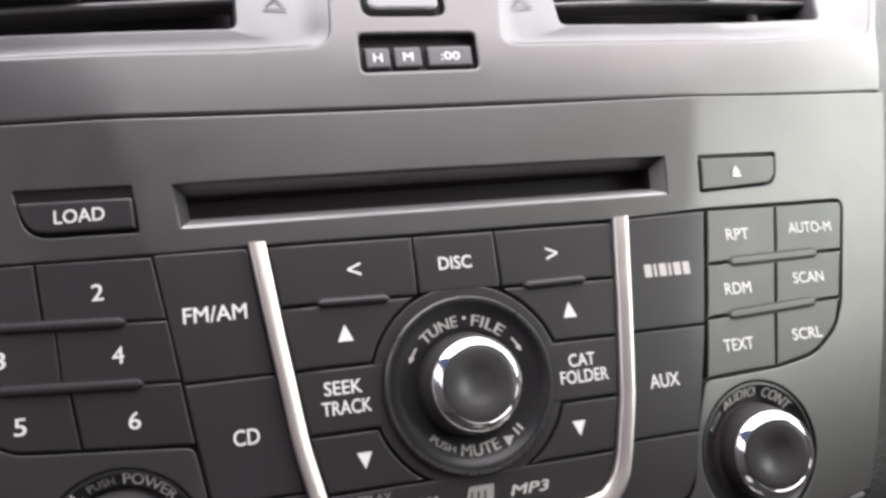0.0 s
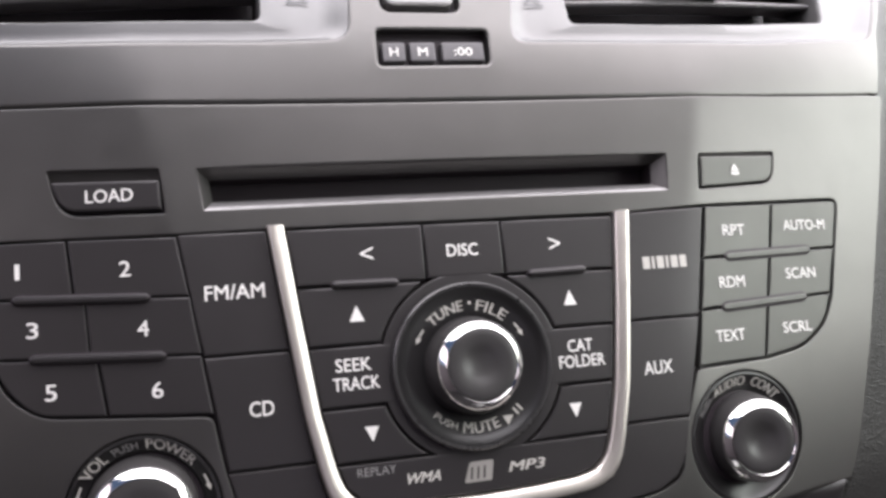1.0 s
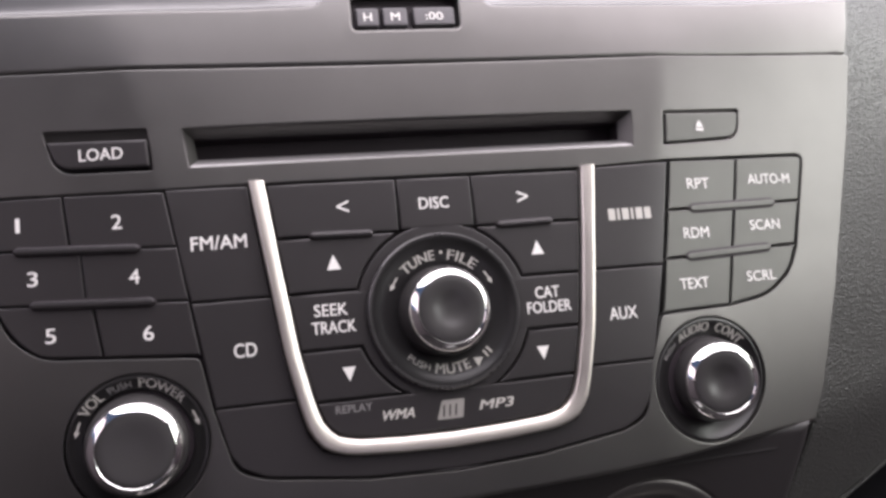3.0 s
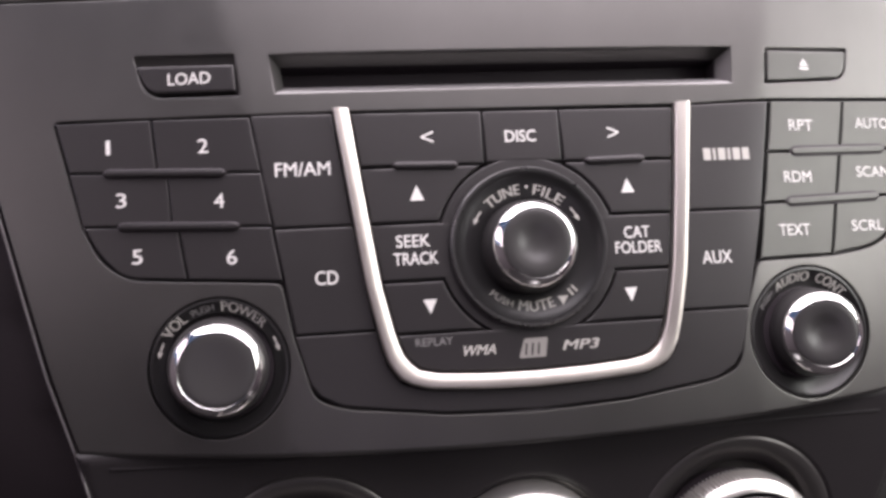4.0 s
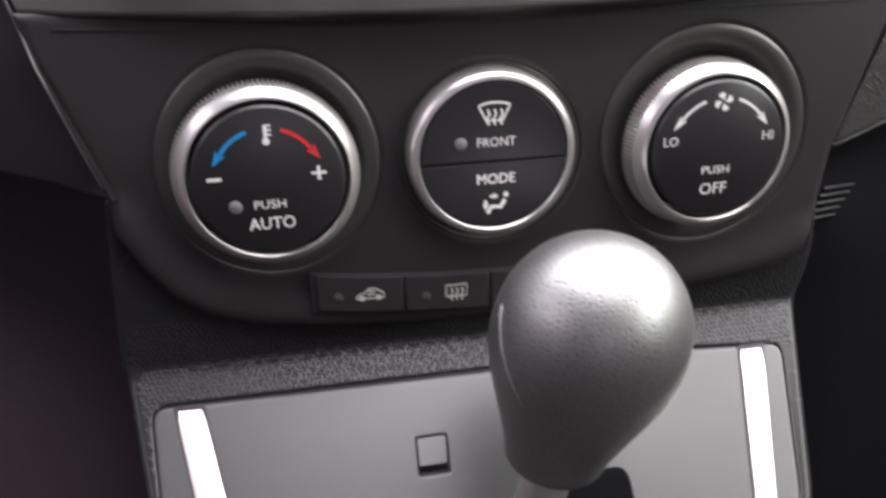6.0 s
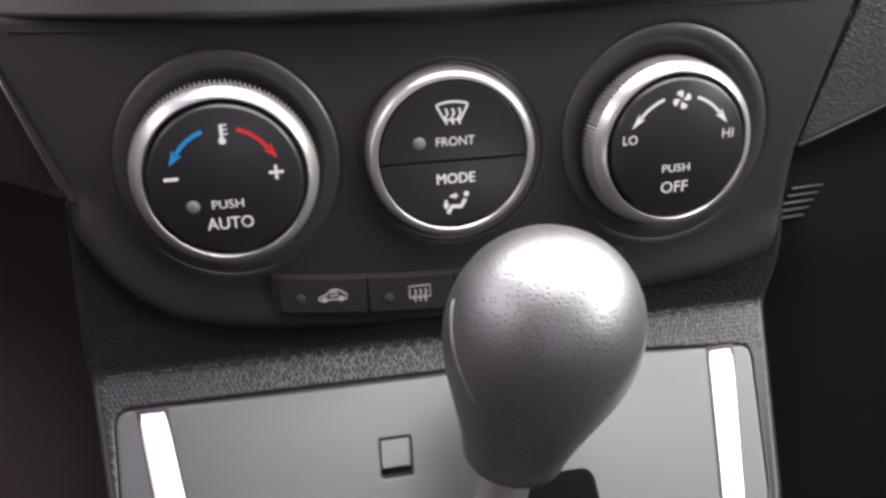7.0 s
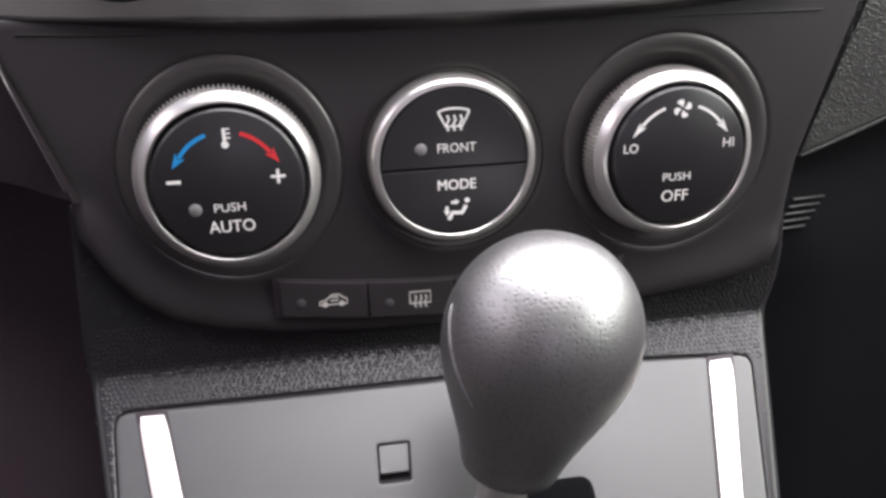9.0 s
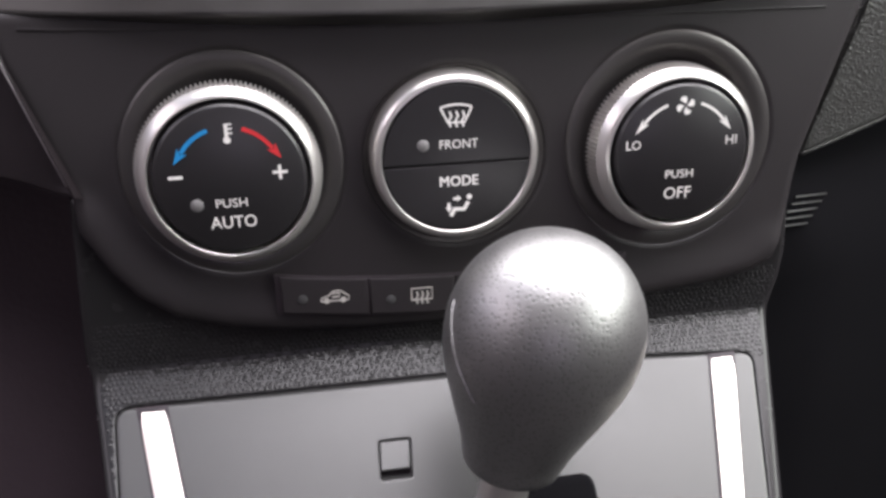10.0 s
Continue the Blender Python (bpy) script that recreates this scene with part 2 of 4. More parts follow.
def sheet(place, outer, holes=(), proud=0.0, depth=3.0, bevel=0.5, hole_depth=None, step=9.0, flare=None, creases=(), rows=(), edge=None):
    """A moulded piece: a front that follows the surface, rolled edges and side walls; holes go through with rolled edges too."""
    bm = bmesh.new()
    loops = [dense(ccw(outer), step)] + [list(reversed(dense(ccw(h), step))) for h in holes]
    tops = [grow(lp, -(edge[0] if edge and n == 0 else bevel)) for n, lp in enumerate(loops)]
    pts, edges = [], []
    for lp in tops:
        s = len(pts)
        pts += [Vector(p) for p in lp]
        edges += [(s + i, s + (i + 1) % len(lp)) for i in range(len(lp))]
    if bevel > 0.2:
        for lp in tops:
            s = len(pts)
            held = grow(lp, -0.3)
            pts += [Vector(p) for p in held]
            edges += [(s + i, s + (i + 1) % len(lp)) for i in range(len(lp))]
    xs, zs = [p[0] for p in tops[0]], [p[1] for p in tops[0]]
    nx, nz = int((max(xs) - min(xs)) / step), int((max(zs) - min(zs)) / step)
    for i in range(1, nx + 1):
        for k in range(1, nz + 1):
            p = (min(xs) + i * step - step * 0.4, min(zs) + k * step - step * 0.4)
            if inside(p, tops[0]) and not any(inside(p, h) for h in tops[1:]):
                pts.append(Vector(p))
    for z in rows:
        for k in range(int(min(xs) / 5), int(max(xs) / 5) + 1):
            if inside((k * 5, z), grow(tops[0], -0.6)) and not any(inside((k * 5, z), grow(h, -0.6)) for h in tops[1:]):
                pts.append(Vector((k * 5, z)))
    for side, shift in creases:
        for k in range(int(min(zs) / 2.5), int(max(zs) / 2.5)):
            for p in ((side * (crease_x(k * 2.5) + shift), k * 2.5),):
                if inside(p, grow(tops[0], -0.6)) and not any(inside(p, grow(h, -0.6)) for h in tops[1:]):
                    pts.append(Vector(p))
    from mathutils import geometry
    vs, _, fs, orig, _, _ = geometry.delaunay_2d_cdt(pts, edges, [], 0, 1e-4)
    made = [bm.verts.new(place(v.x, v.y, proud)) for v in vs]
    where = {}
    for i, o in enumerate(orig):
        for k in o:
            where[k] = made[i]
    for f in fs:
        c = sum((vs[i] for i in f), Vector((0, 0))) / len(f)
        if inside(c, tops[0]) and not any(inside(c, h) for h in tops[1:]):
            try:
                face = bm.faces.new([made[i] for i in f])
                if area([tuple(vs[i]) for i in f]) < 0:
                    face.normal_flip()
            except ValueError:
                pass
    s = 0
    for n, (lp, tp) in enumerate(zip(loops, tops)):
        d = depth if n == 0 or hole_depth is None else hole_depth
        rings = [[where[s + i] for i in range(len(lp))]]
        if edge and n == 0:
            for k in range(1, 7):
                a = radians(15 * k)
                rings.append([bm.verts.new(place(*p, proud - edge[1] * (1 - math.cos(a)))) for p in grow(lp, -edge[0] * (1 - math.sin(a)))])
        elif bevel:
            rings.append([bm.verts.new(place(*p, proud - bevel * 0.3)) for p in grow(lp, -bevel * 0.3)])
            rings.append([bm.verts.new(place(*p, proud - bevel)) for p in lp])
        wide = lp if not (flare and n == 0) else grow(lp, flare)
        rings.append([bm.verts.new(place(*p, proud - d)) for p in wide])
        for a, b in zip(rings, rings[1:]):
            for i in range(len(lp)):
                j = (i + 1) % len(lp)
                if a[i] is not a[j]:
                    bm.faces.new((a[i], b[i], b[j], a[j]))
        s += len(lp)
    return bm


def lathe(place, profile, n=72, ribs=None, bm=None):
    """Turns a profile of (radius, height) round the frame's axis; ribs: rows whose radius is knurled by so much."""
    bm = bm or bmesh.new()
    rings = []
    for k, (r, h) in enumerate(profile):
        if r < 1e-6:
            rings.append([bm.verts.new(place(0, 0, h))])
            continue
        rib = ribs.get(k, 0) if ribs else 0
        ring = []
        for i in range(n):
            a = 2 * math.pi * i / n
            q = r - (rib if i % 4 in (0, 1) else 0)
            ring.append(bm.verts.new(place(q * math.cos(a), q * math.sin(a), h)))
        rings.append(ring)
    for a, b in zip(rings, rings[1:]):
        for i in range(n):
            j = (i + 1) % n
            if len(b) == 1:
                bm.faces.new((a[i], a[j], b[0]))
            elif len(a) == 1:
                bm.faces.new((a[0], b[j], b[i]))
            else:
                bm.faces.new((a[i], a[j], b[j], b[i]))
    return bm


def glyphs(body):
    """Flat outlines of the built-in font, as points and faces, from 0 to 1 wide and high."""
    cu = bpy.data.curves.new("lettering", "FONT")
    cu.body, cu.resolution_u = body, 3
    ob = new("lettering", cu)
    me = bpy.data.meshes.new_from_object(ob.evaluated_get(bpy.context.evaluated_depsgraph_get()))
    pts, faces = [v.co.to_2d() for v in me.vertices], [list(p.vertices) for p in me.polygons]
    bpy.data.objects.remove(ob)
    bpy.data.curves.remove(cu)
    bpy.data.meshes.remove(me)
    lo = [min(p[i] for p in pts) for i in (0, 1)]
    size = [max(1e-6, max(p[i] for p in pts) - lo[i]) for i in (0, 1)]
    return [((p[0] - lo[0]) / size[0], (p[1] - lo[1]) / size[1]) for p in pts], faces


def letters(place, body, cx, cz, w, h, bold=0.06, slant=0.0, rise=0.12, bm=None):
    """Printed words; bold widens the strokes by so many millimetres."""
    bm = bm or bmesh.new()
    pts, faces = glyphs(body)
    for k, (dx, dz) in enumerate(((0, 0),) if not bold else ((-bold, -bold * 0.6), (bold, -bold * 0.6), (-bold, bold * 0.6), (bold, bold * 0.6))):
        vs = [bm.verts.new(place(cx + dx + (u - 0.5) * w + (v - 0.5) * h * slant, cz + (v - 0.5) * h + dz, rise + k * 0.004)) for u, v in pts]
        for f in faces:
            bm.faces.new([vs[i] for i in f])
    return bm


def arc_letters(place, body, r, mid, sweep, h, rise, bold=0.2, under=False, bm=None):
    """Lettering round a dial: mid, sweep and bold in degrees, clockwise from the top; rise(r) gives the height of the dish."""
    bm = bm or bmesh.new()
    pts, faces = glyphs(body)
    for k, da in enumerate((-bold, 0, bold) if bold else (0,)):
        vs = []
        for u, v in pts:
            if under:
                a, q = radians(mid + da - (u - 0.5) * sweep), r - (v - 0.5) * h
            else:
                a, q = radians(mid + da + (u - 0.5) * sweep), r + (v - 0.5) * h
            vs.append(bm.verts.new(place(q * math.sin(a), q * math.cos(a), rise(q) + k * 0.004)))
        for f in faces:
            bm.faces.new([vs[i] for i in f])
    return bm


def patch(place, loop, rise=0.12, bm=None):
    bm = bm or bmesh.new()
    bm.faces.new([bm.verts.new(place(*p, rise)) for p in ccw(loop)])
    return bm


def stroke(place, pts, w, rise=0.12, bm=None, taper=None):
    """A printed line of width w through the points."""
    bm = bm or bmesh.new()
    rows, n = [], len(pts)
    for i, p in enumerate(pts):
        a, b = Vector(pts[max(0, i - 1)]), Vector(pts[min(n - 1, i + 1)])
        d = (b - a).normalized()
        k = w / 2 * (1 if taper is None else 1 + (taper - 1) * i / (n - 1))
        rows.append([bm.verts.new(place(p[0] - d.y * k, p[1] + d.x * k, rise)), bm.verts.new(place(p[0] + d.y * k, p[1] - d.x * k, rise))])
    for a, b in zip(rows, rows[1:]):
        bm.faces.new((a[0], a[1], b[1], b[0]))
    return bm


def arc(cx, cz, r, a0, a1, n=12):
    """Points on a circle, degrees clockwise from the top."""
    return [(cx + r * math.sin(radians(a0 + (a1 - a0) * i / n)), cz + r * math.cos(radians(a0 + (a1 - a0) * i / n))) for i in range(n + 1)]


def box(bm, lo, hi):
    vs = [bm.verts.new((x, y, z)) for x in (lo[0], hi[0]) for y in (lo[1], hi[1]) for z in (lo[2], hi[2])]
    for f in ((0, 1, 3, 2), (4, 6, 7, 5), (0, 4, 5, 1), (2, 3, 7, 6), (0, 2, 6, 4), (1, 5, 7, 3)):
        bm.faces.new([vs[i] for i in f])
    return bm


def boxed(lo, hi, bevel=0.0, seg=2):
    bm = box(bmesh.new(), lo, hi)
    if bevel:
        bmesh.ops.bevel(bm, geom=bm.edges[:], offset=bevel, segments=seg, profile=0.6, affect="EDGES")
    return bm


# ---- the car round the camera ----
CAR = Matrix.Identity(4)
structure("floor", boxed((-0.80, -2.6, 0.14), (0.80, 1.0, 0.18)), CARPET, "black carpeted car floor", "floor", frame_of=CAR)
structure("ceiling", boxed((-0.80, -2.6, 1.42), (0.80, -0.46, 1.46)), HEADLINER, "grey fabric headliner", "ceiling", frame_of=CAR)
bm = bmesh.new()
for x0, x1, z0, z1 in ((-0.80, 0.80, 0.18, 1.0), (-0.80, 0.80, 1.37, 1.42), (-0.80, -0.58, 1.0, 1.37), (0.58, 0.80, 1.0, 1.37)):
    box(bm, (x0, -2.64, z0), (x1, -2.6, z1))
structure("wall_rear", bm, CABIN, "dark rear cabin trim with a window opening", "wall", frame_of=CAR)
structure("wall_front", boxed((-0.80, 0.92, 0.18), (0.80, 0.96, 0.96)), CABIN, "dark bulkhead under the windscreen", "wall", frame_of=CAR)
for side, word in ((-1, "west"), (1, "east")):
    bm = bmesh.new()
    xa, xb = sorted((side * 0.76, side * 0.80))
    back = -0.85 if side > 0 else -0.38
    for y0, y1, z0, z1 in ((-2.6, 0.92, 0.18, 0.94), (-2.6, 0.92, 1.30, 1.42), (-2.6, back, 0.94, 1.30), (0.30, 0.92, 0.94, 1.30)):
        box(bm, (xa, y0, z0), (xb, y1, z1))
    structure("wall_" + word, bm, CABIN, "dark door trim with a window opening", "wall", frame_of=CAR)
# dash body behind the fascia, with its padded top under the windscreen
structure("dashboard", boxed((-0.76, 0.16, -0.50), (0.76, 0.80, 0.150), 0.03, 3), CABIN, "dark padded dashboard body under the windscreen", "dashboard")

# ---- upper fascia with the air vents ----
def seam_z(x):
    return 59.3 + 0.0158 * x + 0.00015 * x * x


seam = [(x, seam_z(x) + 0.2) for x in range(-162, 169, 10)]
vent_r = rounded([(22.4, 78.3), (68, 79.8), (114, 82.3), (171.6, 88.9), (188, 112), (196, 134), (30, 134), (25.6, 97)], 4, {0: 5.5, 3: 6})
vent_l = rounded([(-168, 78.9), (-109, 77.0), (-51, 76.9), (-26.8, 78.0), (-25.2, 97), (-30, 134), (-176, 134)], 4, {3: 5.5, 0: 8})
lens_hole = rounded([(-19.0, 69.9), (14.6, 70.7), (14.9, 81.6), (-18.8, 81.0)], 1.6)
hazard_hole = rounded([(-16.6, 87.0), (7.6, 87.4), (7.6, 104), (-16.6, 104)], 3.5)
bm = sheet(on(upper_y), seam + [(173.8, 82), (178.6, 93.3), (191.9, 110.7), (206, 140), (-182, 140), (-168, 90)], [vent_r, vent_l, lens_hole, hazard_hole], 0, 9, 0.85, 4.0)
structure("fascia", bm, FASCIA, "satin grey metallic plastic upper fascia with vent openings", "dashboard fascia")


def air_vent(outer, opening, rise, slat_z, tab_x, icon, label):
    v = thing("air_vent", (opening[0][0], 12, 100), label, "air vent", "dashboard air vents")
    s = on(upper_y)
    # sloping surround between the fascia and the opening
    bm = bmesh.new()
    a, b = dense(ccw(outer), 2), dense(ccw(opening), 2)
    n = 260
    def along(loop, k):
        total = [0]
        for p, q in zip(loop, loop[1:] + loop[:1]):
            total.append(total[-1] + math.dist(p, q))
        d = k % 1 * total[-1]
        i = max(j for j in range(len(loop)) if total[j] <= d)
        p, q = loop[i], loop[(i + 1) % len(loop)]
        t = (d - total[i]) / max(1e-6, total[i + 1] - total[i])
        return (p[0] + (q[0] - p[0]) * t, p[1] + (q[1] - p[1]) * t)
    start = min(range(len(a)), key=lambda i: a[i][0] + a[i][1])
    a = a[start:] + a[:start]
    start = min(range(len(b)), key=lambda i: b[i][0] + b[i][1])
    b = b[start:] + b[:start]
    rings = []
    for t, h in ((0.0, -0.7), (0.06, -1.3), (0.13, -2.3), (0.20, -3.2), (0.27, -3.75), (0.34, -3.9), (0.6, -3.55), (0.93, -3.15), (0.98, -3.4), (1.0, -4.4), (1.0, -6.0), (1.0, -34)):
        ring = []
        for i in range(n):
            p, q = along(a, i / n), along(b, i / n)
            ring.append(bm.verts.new(s(p[0] + (q[0] - p[0]) * t, p[1] + (q[1] - p[1]) * t, h)))
        rings.append(ring)
    for p, q in zip(rings, rings[1:]):
        for i in range(n):
            bm.faces.new((p[i], q[i], q[(i + 1) % n], p[(i + 1) % n]))
    part("surround", bm, VENT, v)
    x0, x1 = min(p[0] for p in opening), max(p[0] for p in opening)
    part("duct", patch(s, [(x0 - 2, 80), (x1 + 2, 80), (x1 + 2, 130), (x0 - 2, 130)], -33), BACKING, v)
    for k in range(3):
        z = slat_z + k * 11
        bm = bmesh.new()
        vs = []
        for i in range(9):
            x = x0 + 0.5 + (x1 - x0 - 1) * i / 8
            zc = z + rise * (x - x0)
            base = upper_y(x, zc)
            vs.append([bm.verts.new(Vector((x, base + yy, zc + zz)) / 1000) for yy, zz in ((9.0, 0.0), (8.7, 0.5), (9.2, 1.1), (11.6, 2.6), (26, 5.6), (26, 4.2), (9.8, -0.3))])
        for p, q in zip(vs, vs[1:]):
            for i in range(7):
                bm.faces.new((p[i], q[i], q[(i + 1) % 7], p[(i + 1) % 7]))
        part("slat", bm, SLAT, v)
    zc = slat_z + 3.4 + rise * (tab_x - x0)
    part("slider_tab", sheet(s, rounded([(tab_x - 15.6, zc), (tab_x + 15.6, zc), (tab_x + 14.6, zc + 9), (tab_x - 14.6, zc + 9)], 2.2), proud=-2.0, depth=9, bevel=1.2), BACKING, v, "black slider tab")
    zi = icon[1]
    part("pictogram_base", stroke(s, [(icon[0] - 3.2, zi), (icon[0] + 3.2, zi + 0.1)], 0.55, -3.0), MARK, v)
    for a, b in ((-2.4, 1.6), (2.4, -1.6)):
        part("pictogram_stroke", stroke(s, [(icon[0] + a, zi + 1.2), (icon[0] + b, zi + 5.4)], 0.5, -3.0), MARK, v)
    return v


# Lower slot lip: light from above is put into its paler colour.
LIP = material("lit_slot_lip", (0.30, 0.29, 0.29), 0.36, 0.7, 0.06, 0.0005)
VENT = material("pale_satin_vent_surround", (0.140, 0.138, 0.138), 0.40, 0.7, 0.08, 0.0005)
SLAT = material("satin_slat", (0.24, 0.23, 0.235), 0.32, 0.6)
air_vent(vent_r, rounded([(45.2, 86.8), (77.8, 88.4), (112.9, 91.0), (153.5, 95.8), (166, 126), (45.3, 126)], 2.5), 0.086, 97.0, 97.5, (33.6, 92.7), "pale satin passenger side air vent with a slider tab")
air_vent(vent_l, rounded([(-152, 86.4), (-109, 85.0), (-51.0, 85.0), (-49.8, 126), (-153, 126)], 2.5), 0.034, 94.0, -106, (-40.0, 90.9), "pale satin driver side air vent with a slider tab")

hz = thing("hazard_button", (-4.7, 2, 96), "dark grey hazard light push button in the fascia", "push button")
part("button", sheet(on(upper_y), rounded([(-15.0, 88.8), (6.0, 89.2), (6.0, 103), (-15.0, 103)], 3), proud=0.4, depth=6, bevel=1.2), SMOKE, hz)
part("socket", patch(on(upper_y), [(-17.6, 86.4), (8.2, 86.4), (8.2, 105), (-17.6, 105)], -4), BACKING, hz)

clock = thing("clock_buttons", (-2, 3, 75.6), "three small dark clock setting buttons in a black recess", "clock buttons")
part("housing", patch(on(upper_y), [(-19.6, 69.4), (15.4, 70.2), (15.4, 82.2), (-19.6, 81.6)], -3.4), BACKING, clock)
for x0, x1, word in ((-17.5, -10.6, "H"), (-9.3, -1.6, "M"), (0.3, 13.4, ":00")):
    bm = sheet(on(upper_y), rounded([(x0, 71.6 + x0 * 0.025), (x1, 71.6 + x1 * 0.025), (x1, 77.7 + x1 * 0.025), (x0, 77.7 + x0 * 0.025)], 0.8), proud=-0.8, depth=2.5, bevel=0.5)
    b = part("button", bm, CLOCKKEY, clock)
    part("legend", letters(on(upper_y), word, (x0 + x1) / 2, 74.6 + (x0 + x1) * 0.012, (x1 - x0) * (0.36 if len(word) == 1 else 0.42), 2.5, 0.08, 0, -0.6), PRINT, b)

# ---- car stereo ----
def printed(place, body, cx, cz, w, h, *rest, **more):
    return letters(place, body, cx, cz, w * 0.92, h * 0.92, *rest, **more)


car_stereo = thing("car_stereo", (0, 10, -68), "charcoal built-in car stereo with silver U-shaped trim and chrome-ringed knobs", "car stereo")
S = on(stereo_y)
left_edge = [(-160, 66), (-152.7, 39.3), (-142.4, 2), (-129.9, -44.4), (-123.7, -63.6)]
right_edge = [(129.0, -64.0), (134.4, -52), (140.3, -34), (144.9, -20.7), (149.8, -5), (162, 36), (169, 65.5)]
bottom = [(x, -70.4 + 0.00042 * x * x) for x in range(-112, 125, 12)]
top = [(x, seam_z(x) - 0.2) for x in range(160, -156, -10)]
slot_hole = [(-68.4, 30.1), (68.6, 31.2), (69.4, 42.6), (-69.8, 41.2)]
load_hole = rounded([(-103.7, 30.4), (-78.0, 29.7), (-79.2, 41.5), (-106.5, 42.4)], 0.8, {0: 6})
eject_hole = rounded([(79.8, 31.0), (110.6, 33.2), (112.6, 43.7), (81.2, 42.5)], 0.8, {1: 5})
pad_hole = rounded([(-128.7, 25.3), (-121.4, -4.4), (-116.6, -14.2), (-109.5, -19.4), (-69.0, -22.9), (-66.6, -37), (-61.8, -54.6), (-54, -57.6), (-26, -61.3), (0, -62.4), (26, -61.3), (54, -57.8),
                    (61.6, -54.6), (65.4, -37), (70.3, -24.0), (98, -23.2), (114.6, -20.9), (125.4, -13.6), (130.0, -5.0), (139.0, 28.0), (81, 26.2), (52, 24.6), (0, 24.2), (-52, 24.2), (-75.6, 24.0)],
                   1.0, {4: 2.2, 14: 2.2, 0: 2, 2: 5, 3: 6, 6: 8, 7: 7, 11: 7, 12: 8, 17: 8, 16: 6, 19: 4})
vol_hole, audio_hole = circle(-86.5, -44.2, 18.8), [(87.2 + (x - 87.2) * 1.08, z) for x, z in circle(87.2, -45.9, 20.0)]
bm = sheet(S, left_edge + bottom + right_edge + top, [slot_hole, load_hole, eject_hole, pad_hole, vol_hole, audio_hole], 0, 12, 0.35, 3.0, 7.0, creases=[(sd, sh) for sd in (-1, 1) for sh in (-3.4, -2.2, -1.1, 0, 1.1, 2.2, 3.4)])
part("faceplate", bm, FASCIA, car_stereo, "satin grey metallic faceplate")
bm = bmesh.new()
rows = [[bm.verts.new(S(x, z - dz, -dh)) for dz, dh in ((-0.1, 0.10), (0.3, 0.14), (0.5, 0.45), (0.7, 1.2), (1.1, 9.0), (1.2, 14))] for x, z in [left_edge[-1]] + bottom + [right_edge[0]]]
for p, q in zip(rows, rows[1:]):
    for k in range(5):
        bm.faces.new((p[k], p[k + 1], q[k + 1], q[k]))
part("underside", bm, FASCIA, car_stereo, "sloping underside of the faceplate", smooth=60)
part("backplate", sheet(S, [(-126, -62), (124, -62), (150, 50), (-150, 50)], [[(-69.5, 29.5), (69.4, 30.5), (70.0, 43.2), (-70.8, 42)]], proud=-2.9, depth=3, bevel=0.2, step=12), BACKING, car_stereo)

# disc slot: sloping funnel round a black mouth
bm = bmesh.new()
out, inn = ccw(slot_hole), ccw([(-66.2, 33.0), (65.6, 34.0), (66.2, 40.2), (-67.0, 39.0)])
rings = [[bm.verts.new(S(*p, h)) for p in dense(lp, 200)] for lp, h in ((out, -0.5), (inn, -4.4))]
a, b = rings
for i in (1, 2, 3):
    bm.faces.new((a[i], b[i], b[(i + 1) % 4], a[(i + 1) % 4]))
slot = part("disc_slot", bm, FASCIA, car_stereo, "satin grey disc slot surround", smooth=20)
bm = bmesh.new()
ends = [S(*out[0], -0.3), S(*out[1], -0.3)], [S(out[0][0] + 0.5, out[0][1] + 0.6, -0.7), S(out[1][0] - 0.5, out[1][1] + 0.6, -0.7)], [S(*inn[0], -4.4), S(*inn[1], -4.4)]
rows = [[bm.verts.new(p) for p in row] for row in ends]
for a, b in zip(rows, rows[1:]):
    bm.faces.new((a[0], a[1], b[1], b[0]))
part("lower_lip", bm, LIP, slot, "satin lower slot lip, paler for light from above", smooth=50)
bm = bmesh.new()
rings = [[bm.verts.new(S(*p, h)) for p in inn] for h in (-4.4, -12)]
for i in range(4):
    bm.faces.new((rings[0][i], rings[1][i], rings[1][(i + 1) % 4], rings[0][(i + 1) % 4]))
part("throat", bm, BACKING, slot)
part("mouth", patch(S, [(-68, 31), (69, 32), (69, 41.5), (-68.5, 40)], -11), BACKING, slot, "black slot mouth")


def button(outline, lift=0.15, bevel=0.45, gap=0.25, mat=None, name="button", label=""):
    return part(name, sheet(S, grow(ccw(outline), -gap), proud=lift, depth=3.0, bevel=bevel, step=8), mat or BUTTON, car_stereo, label)


def legend(owner, bm, mat=None, label=""):
    return part("legend", bm, mat or PRINT, owner, label)


def top_edge(x):
    return 23.7 + 0.00013 * x * x


RISE = 0.32


def key_recess(quad):
    """A hollow that slopes in under the lip above a key."""
    bm = bmesh.new()
    a, b, c, d = [S(x, z, h) for (x, z), h in zip(quad, (-0.35, -0.35, -2.6, -2.6))]
    bm.faces.new([bm.verts.new(p) for p in (a, d, c, b)])
    return part("key_recess", bm, FASCIA, car_stereo)


